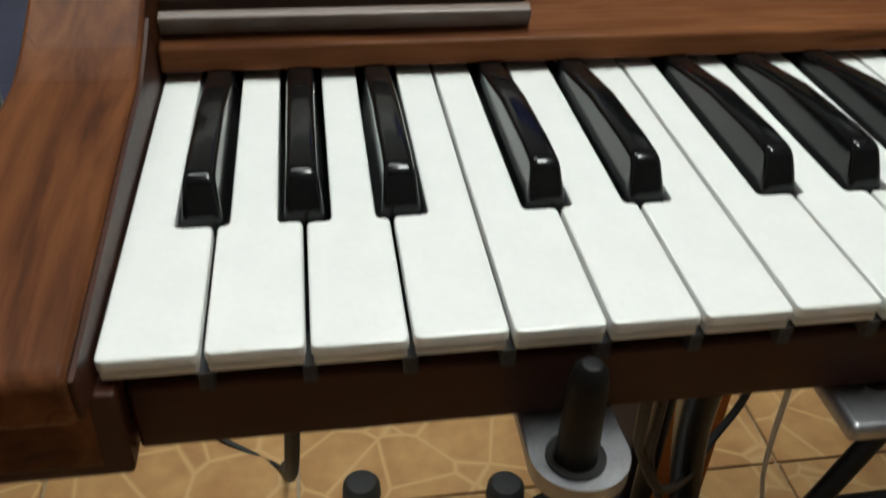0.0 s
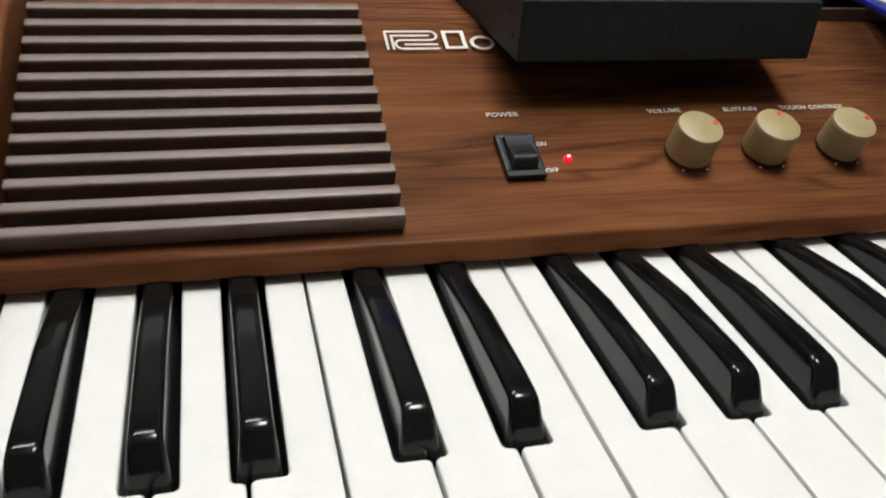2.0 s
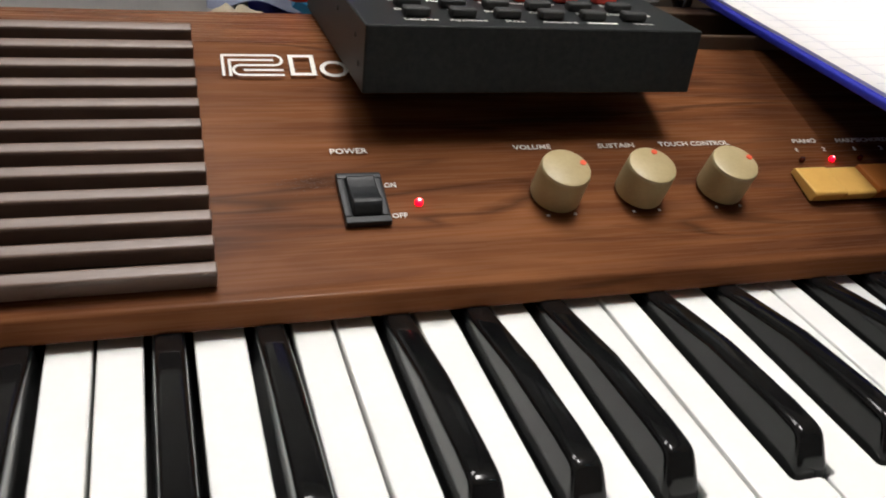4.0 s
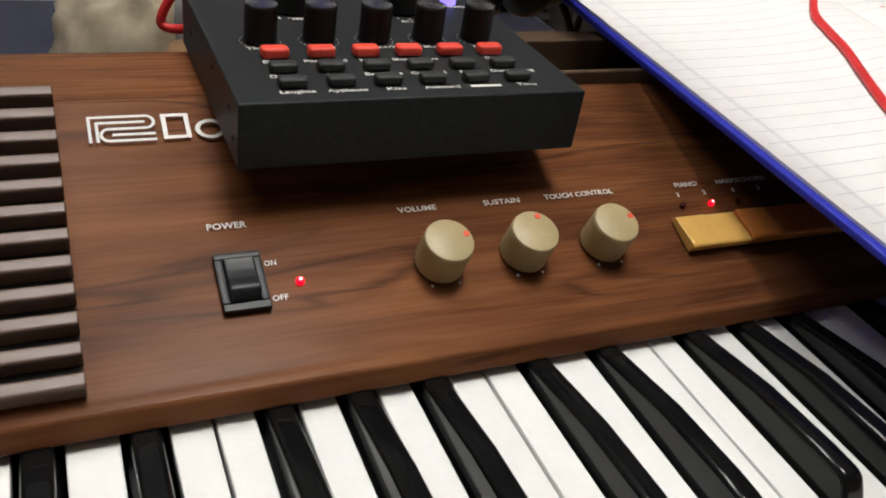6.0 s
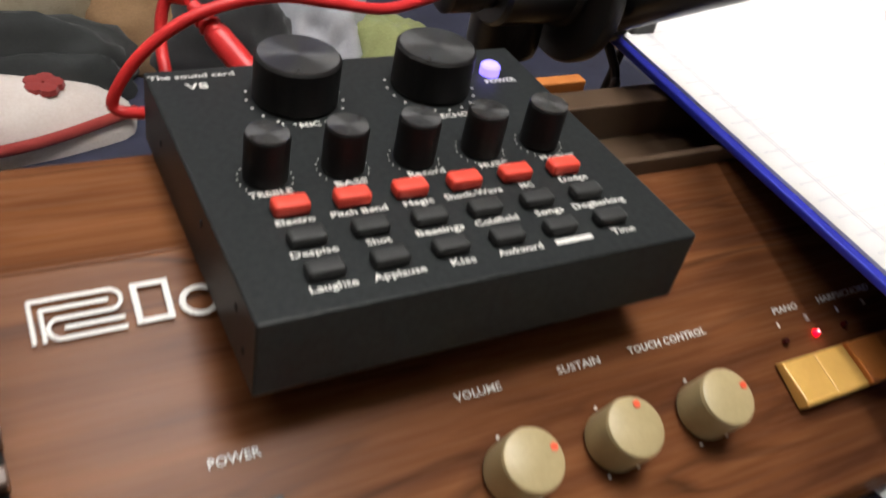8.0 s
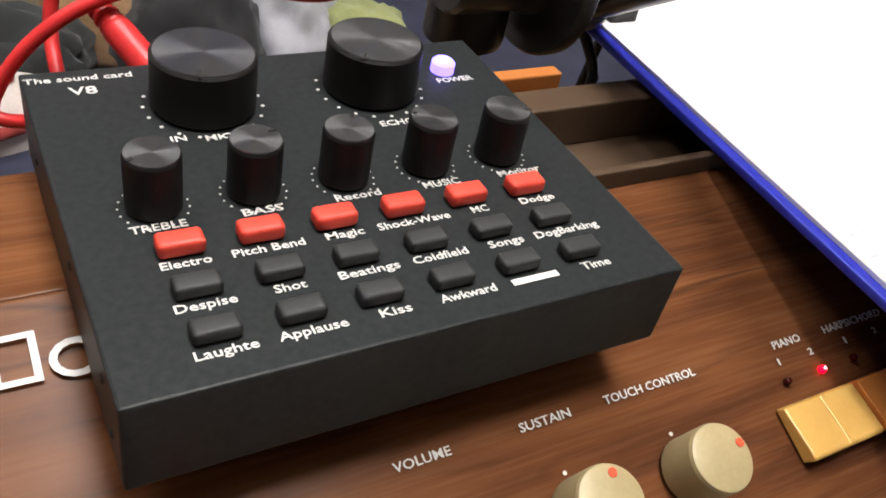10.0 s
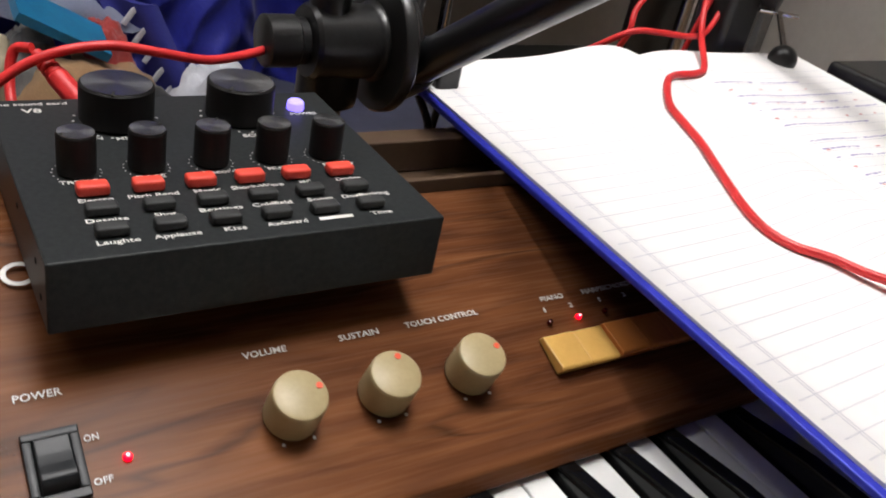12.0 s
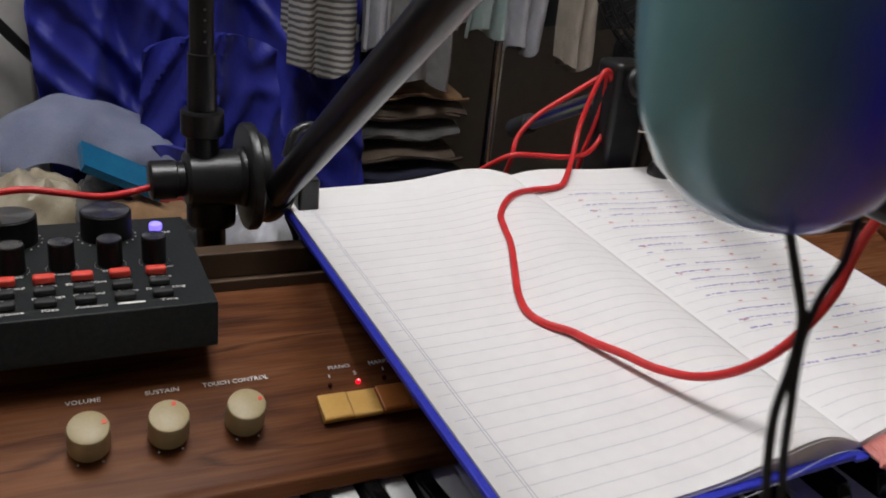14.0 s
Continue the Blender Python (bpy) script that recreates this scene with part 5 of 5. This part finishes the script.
# white drawer unit at the far left
dr = thing("drawer_unit", "white plastic drawer unit behind the blue sheet", "drawers")
DW = surf("white_drawer_plastic", (0.50, 0.49, 0.46), (0.58, 0.57, 0.54), 10, 0.4)
part("carcass", box(-0.42, 0.255, 1.40, 1.70, FLOOR, 0.60, 0.01, 3), DW, dr)
for k in range(5):
    d = part("drawer", box(-0.405, 0.245, 1.385, 1.3995, FLOOR + 0.04 + 0.25 * k, FLOOR + 0.265 + 0.25 * k, 0.008, 3), DW, dr)
    part("handle", box(-0.15, 0.0, 1.372, 1.3845, FLOOR + 0.20 + 0.25 * k, FLOOR + 0.218 + 0.25 * k, 0.004, 2), surf("grey_handle", (0.3, 0.3, 0.3), (0.36, 0.36, 0.36), 20, 0.4), d)
tbl = thing("folding_table", "black folding table leg frame against the drawers", "table")
part("leg", tube([(0.10, 1.33, 0.12), (0.26, 1.33, -0.06), (0.36, 1.33, -0.30), (0.42, 1.34, FLOOR)], 0.009, 12, 1, False), BLACK_PAINT, tbl)

# garment rack with hanging clothes and a shelf of folded ones
rack = thing("garment_rack", "steel garment rack with a lower shelf", "garment rack")
part("upright", tube([(1.118, 1.40, FLOOR), (1.118, 1.40, 0.95)], 0.0115, 18, 1, False), CHROME, rack)
part("upright", tube([(0.74, 1.58, FLOOR), (0.74, 1.58, 0.95)], 0.0115, 18, 1, False), CHROME, rack)
part("rail", tube([(0.55, 1.45, 0.95), (1.75, 1.45, 0.95)], 0.012, 18, 1, False), CHROME, rack)
part("shelf", box(0.72, 1.14, 1.30, 1.68, -0.352, -0.336, 0.003), surf("dark_shelf", (0.02, 0.017, 0.014), (0.04, 0.033, 0.028), 14, 0.6), rack)
part("shelf", box(0.72, 1.14, 1.30, 1.68, -0.60, -0.585, 0.003), surf("dark_shelf_low", (0.02, 0.017, 0.014), (0.04, 0.033, 0.028), 14, 0.6), rack)
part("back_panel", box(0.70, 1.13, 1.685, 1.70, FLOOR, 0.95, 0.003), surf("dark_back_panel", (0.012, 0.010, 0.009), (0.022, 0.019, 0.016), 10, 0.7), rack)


def garment(label, mt, x0, x1, y, zb, seed, cat="shirt", ztop=0.90, lean=0.0):
    g = thing("garment", label, cat, "clothes on the rack")

    def fn(u, v):
        w = 0.75 + 0.25 * v
        xm = (x0 + x1) / 2 + lean * v
        x = xm + (u - 0.5) * (x1 - x0) * w
        yy = y + 0.020 * math.sin(11 * u + seed + 1.5 * v) + 0.022 * noise.noise(Vector((u * 4, v * 5, seed)))
        return (x, yy, ztop + (zb - ztop) * v + 0.012 * math.sin(7 * u + seed))
    part("front", drape(22, 30, fn, 0.006), mt, g)
    part("back", drape(12, 16, lambda u, v: Vector(fn(u, v)) + Vector((0, 0.045, 0.006)), 0.006), mt, g)
    hz = ztop + 0.02
    part("hanger", tube([((x0 + x1) / 2, y + 0.02, ztop - 0.01), ((x0 + x1) / 2, y + 0.02, hz + 0.02), ((x0 + x1) / 2, 1.45, hz + 0.045)], 0.002, 8, 4), CHROME, g)
    return g


garment("grey striped knit sleeve hanging from the rack", STRIPE, 0.622, 0.735, 1.20, -0.032, 1.0, "sweater")
garment("black shirt hanging from the rack", BLACKC, 0.745, 0.90, 1.36, -0.055, 2.0)
garment("white striped sleeve hanging from the rack", WHITEC, 0.748, 0.800, 1.22, 0.008, 3.0)
garment("grey hooded top hanging from the rack", cloth("heather_knit", (0.22, 0.22, 0.22), (0.34, 0.335, 0.33), 40), 0.815, 0.945, 1.29, -0.072, 4.0, "top")
garment("pale mint shirt hanging from the rack", cloth("mint_cotton", (0.35, 0.46, 0.44), (0.48, 0.58, 0.56), 24), 1.005, 1.075, 1.33, 0.018, 5.0)
garment("white cuffed sleeve hanging from the rack", WHITEC, 1.088, 1.150, 1.31, -0.012, 6.0)
garment("black jacket hanging from the rack", BLACKC, 1.12, 1.30, 1.42, 0.030, 7.0, "jacket")
garment("cream sleeve hanging from the rack", cloth("cream_cotton", (0.42, 0.37, 0.3), (0.55, 0.49, 0.41), 24), 1.235, 1.300, 1.33, -0.050, 8.0)
garment("black coat hanging from the rack", BLACKC, 1.30, 1.62, 1.44, 0.02, 9.0, "coat")
for k, (mt, h, lb) in enumerate(((BLACKC, 0.045, "black"), (cloth("navy_knit", (0.015, 0.018, 0.04), (0.03, 0.035, 0.07), 30), 0.04, "navy"), (BROWNC, 0.045, "brown"), (GREY, 0.04, "grey"), (BROWNC, 0.045, "brown"), (TANB, 0.03, "tan"))):
    z0 = -0.335 + sum((0.045, 0.04, 0.045, 0.04, 0.045)[:k])
    tr = thing("folded_trousers", f"{lb} trousers folded in a stack on the shelf", "trousers", "folded clothes")

    def fold_fn(u, v, z0=z0, h=h, k=k):
        a = v * 2 * math.pi
        y = 1.43 - 0.11 * math.cos(a) * (0.85 + 0.15 * math.cos(2 * a))
        return (0.785 + 0.225 * u + 0.01 * math.sin(k * 2 + v * 4), y + 0.01 * noise.noise(Vector((u * 5, v * 3, k))), z0 + h / 2 + 0.49 * h * math.sin(a) + 0.005 * math.sin(8 * u + k * 2))
    part("fold", drape(20, 22, fold_fn, 0.004), mt, tr)
    part("inner_fold", box(0.790, 1.005, 1.345, 1.52, z0 + 0.008, z0 + h - 0.008, 0.006, 2), mt, tr)
for k, (x, mt, lb) in enumerate(((0.78, REDC, "red"), (0.86, WHITEC, "white"), (0.93, TEAL, "teal"), (1.0, OLIVE, "green"), (1.07, REDC, "red"))):
    it = thing("folded_shirt", f"{lb} folded shirt on the low shelf", "shirt", "folded clothes")
    part("cloth", heap(x, 1.42, -0.585, 0.036, 0.10, 0.19, 30 + k, 0.2), mt, it)

# black plastic chair with slotted back, and a standing fan
chair = thing("plastic_chair", "black plastic chair with a slotted backrest", "chair")
CXc, CYc = 1.40, 1.02
part("seat", box(CXc - 0.21, CXc + 0.21, CYc - 0.02, CYc + 0.36, -0.31, -0.28, 0.012, 3), BLACK_PLASTIC, chair)
for sx in (-0.19, 0.19):
    for sy in (0.0, 0.34):
        part("leg", tube([(CXc + sx, CYc + sy, -0.29), (CXc + sx * 1.12, CYc + sy * 1.05, FLOOR)], 0.016, 12, 1, False), BLACK_PLASTIC, chair)
back = bmesh.new()
box(CXc - 0.20, CXc - 0.045, CYc - 0.030, CYc - 0.012, -0.28, 0.11, 0.008, 3, back)
box(CXc + 0.045, CXc + 0.10, CYc - 0.030, CYc - 0.012, -0.28, 0.11, 0.008, 3, back)
backrest = part("backrest", back, BLACK_PLASTIC, chair, "slotted black backrest")
for k in range(11):
    z0 = -0.275 + 0.0335 * k
    part("slat", box(CXc - 0.046, CXc + 0.046, CYc - 0.029, CYc - 0.013, z0, z0 + 0.0185, 0.005, 2), BLACK_PLASTIC, backrest)
part("side_post", tube([(CXc + 0.112, CYc - 0.02, -0.30), (CXc + 0.112, CYc - 0.02, 0.10)], 0.010, 14, 1, False), surf("grey_post", (0.09, 0.085, 0.08), (0.13, 0.12, 0.115), 20, 0.4), chair)

fan = thing("standing_fan", "black standing fan with a wire guard, at rest", "fan")
FC = Vector((1.22, 0.86, 0.240))
fd = Vector((-0.55, -0.80, -0.05)).normalized()
fm = along(FC, FC + fd)
FR = 0.232
for zz, rr in ((0.0, FR), (0.035, FR * 0.93), (-0.045, FR * 0.9)):
    part("guard_ring", tube([(fm @ Vector((rr * math.cos(a), rr * math.sin(a), zz))) for a in (2 * math.pi * k / 40 for k in range(41))], 0.0042 if zz == 0 else 0.0025, 8, 1, False), BLACK_PAINT, fan)
gw = bmesh.new()
for k in range(64):
    a = 2 * math.pi * k / 64
    ca, sa = math.cos(a), math.sin(a)
    tube([fm @ Vector((0.03 * ca, 0.03 * sa, 0.055)), fm @ Vector((FR * 0.6 * ca, FR * 0.6 * sa, 0.050)), fm @ Vector((FR * 0.93 * ca, FR * 0.93 * sa, 0.035)), fm @ Vector((FR * ca, FR * sa, 0.0)), fm @ Vector((FR * 0.9 * ca, FR * 0.9 * sa, -0.045)), fm @ Vector((0.05 * ca, 0.05 * sa, -0.065))], 0.0011, 5, 2, bm=gw)
tagged(part("wire_guard", gw, BLACK_PAINT, fan, "fine black guard wires"), kind="stuff")
part("motor", lathe([(0, -0.19), (0.05, -0.185), (0.065, -0.16), (0.068, -0.08), (0.05, -0.066), (0, -0.066)], 28, m=fm), BLACK_PLASTIC, fan)
part("hub_cap", lathe([(0.035, 0.050), (0.035, 0.056), (0.025, 0.062), (0, 0.063)], 24, m=fm), BLACK_PLASTIC, fan)
for k in range(3):
    a0 = 2 * math.pi * k / 3
    part("blade", drape(8, 6, lambda u, v: fm @ Vector(((0.03 + 0.15 * u) * math.cos(a0 + 0.9 * (v - 0.5)), (0.03 + 0.15 * u) * math.sin(a0 + 0.9 * (v - 0.5)), -0.02 + 0.03 * (v - 0.5))), 0.002), BLACK_PLASTIC, fan)
part("column", tube([FC - fd * 0.12 - Vector((0, 0, 0.05)), (FC - fd * 0.12).xy.to_3d() + Vector((0, 0, FLOOR + 0.02))], 0.0125, 18, 1, False), CHROME, fan)
part("foot", lathe([(0.10, FLOOR), (0.10, FLOOR + 0.012), (0.03, FLOOR + 0.04), (0, FLOOR + 0.04)], 36, m=Matrix.Translation((FC - fd * 0.12).xy.to_3d())), BLACK_PLASTIC, fan)
part("control_box", box(FC.x - 0.12, FC.x - 0.02, FC.y + 0.06, FC.y + 0.14, -0.02, 0.08, 0.015, 3), BLACK_PLASTIC, fan)

wr_ = thing("wall_rail", "grey metal upright against the white wall", "post")
part("bar", box(1.795, 1.825, 1.18, 1.21, FLOOR, 1.2, 0.003), surf("grey_steel", (0.09, 0.09, 0.09), (0.15, 0.15, 0.15), 12, 0.4), wr_)
part("bar_foot", box(1.77, 1.85, 1.16, 1.23, FLOOR, FLOOR + 0.01, 0.002), BLACK_PLASTIC, wr_)

# stack at the far left beside the piano: black case on a pale crate
cr = thing("crate", "pale grey plastic crate on the floor", "crate")
part("body", box(-0.62, -0.26, 0.62, 0.70, FLOOR, -0.30, 0.01, 3), surf("pale_crate_plastic", (0.4, 0.4, 0.38), (0.5, 0.5, 0.47), 10, 0.5), cr)
part("rim", box(-0.63, -0.25, 0.61, 0.705, -0.2998, -0.285, 0.005, 2), surf("pale_rim_plastic", (0.4, 0.4, 0.38), (0.5, 0.5, 0.47), 10, 0.5), cr)
bg = thing("black_bag", "black padded bag on the crate", "bag")
part("body", heap(-0.40, 0.66, -0.285, 0.15, 0.06, 0.24, 41, 0.12), CHAR, bg)

# ---- floor tiles, last ----
TS = 0.30
tb = box(-TS / 2 + 0.002, TS / 2 - 0.002, -TS / 2 + 0.002, TS / 2 - 0.002, -0.008, 0.0, 0.0012, 1)
tile0 = part("tile", tb, TILE, bpy.data.objects["floor"])
tile0.location = (-1.95, -1.45, FLOOR)
for i in range(15):
    for j in range(11):
        if i or j:
            t_ = new("tile", tile0.data)
            t_.parent = bpy.data.objects["floor"]
            t_.location = (-1.95 + TS * i, -1.45 + TS * j, FLOOR)
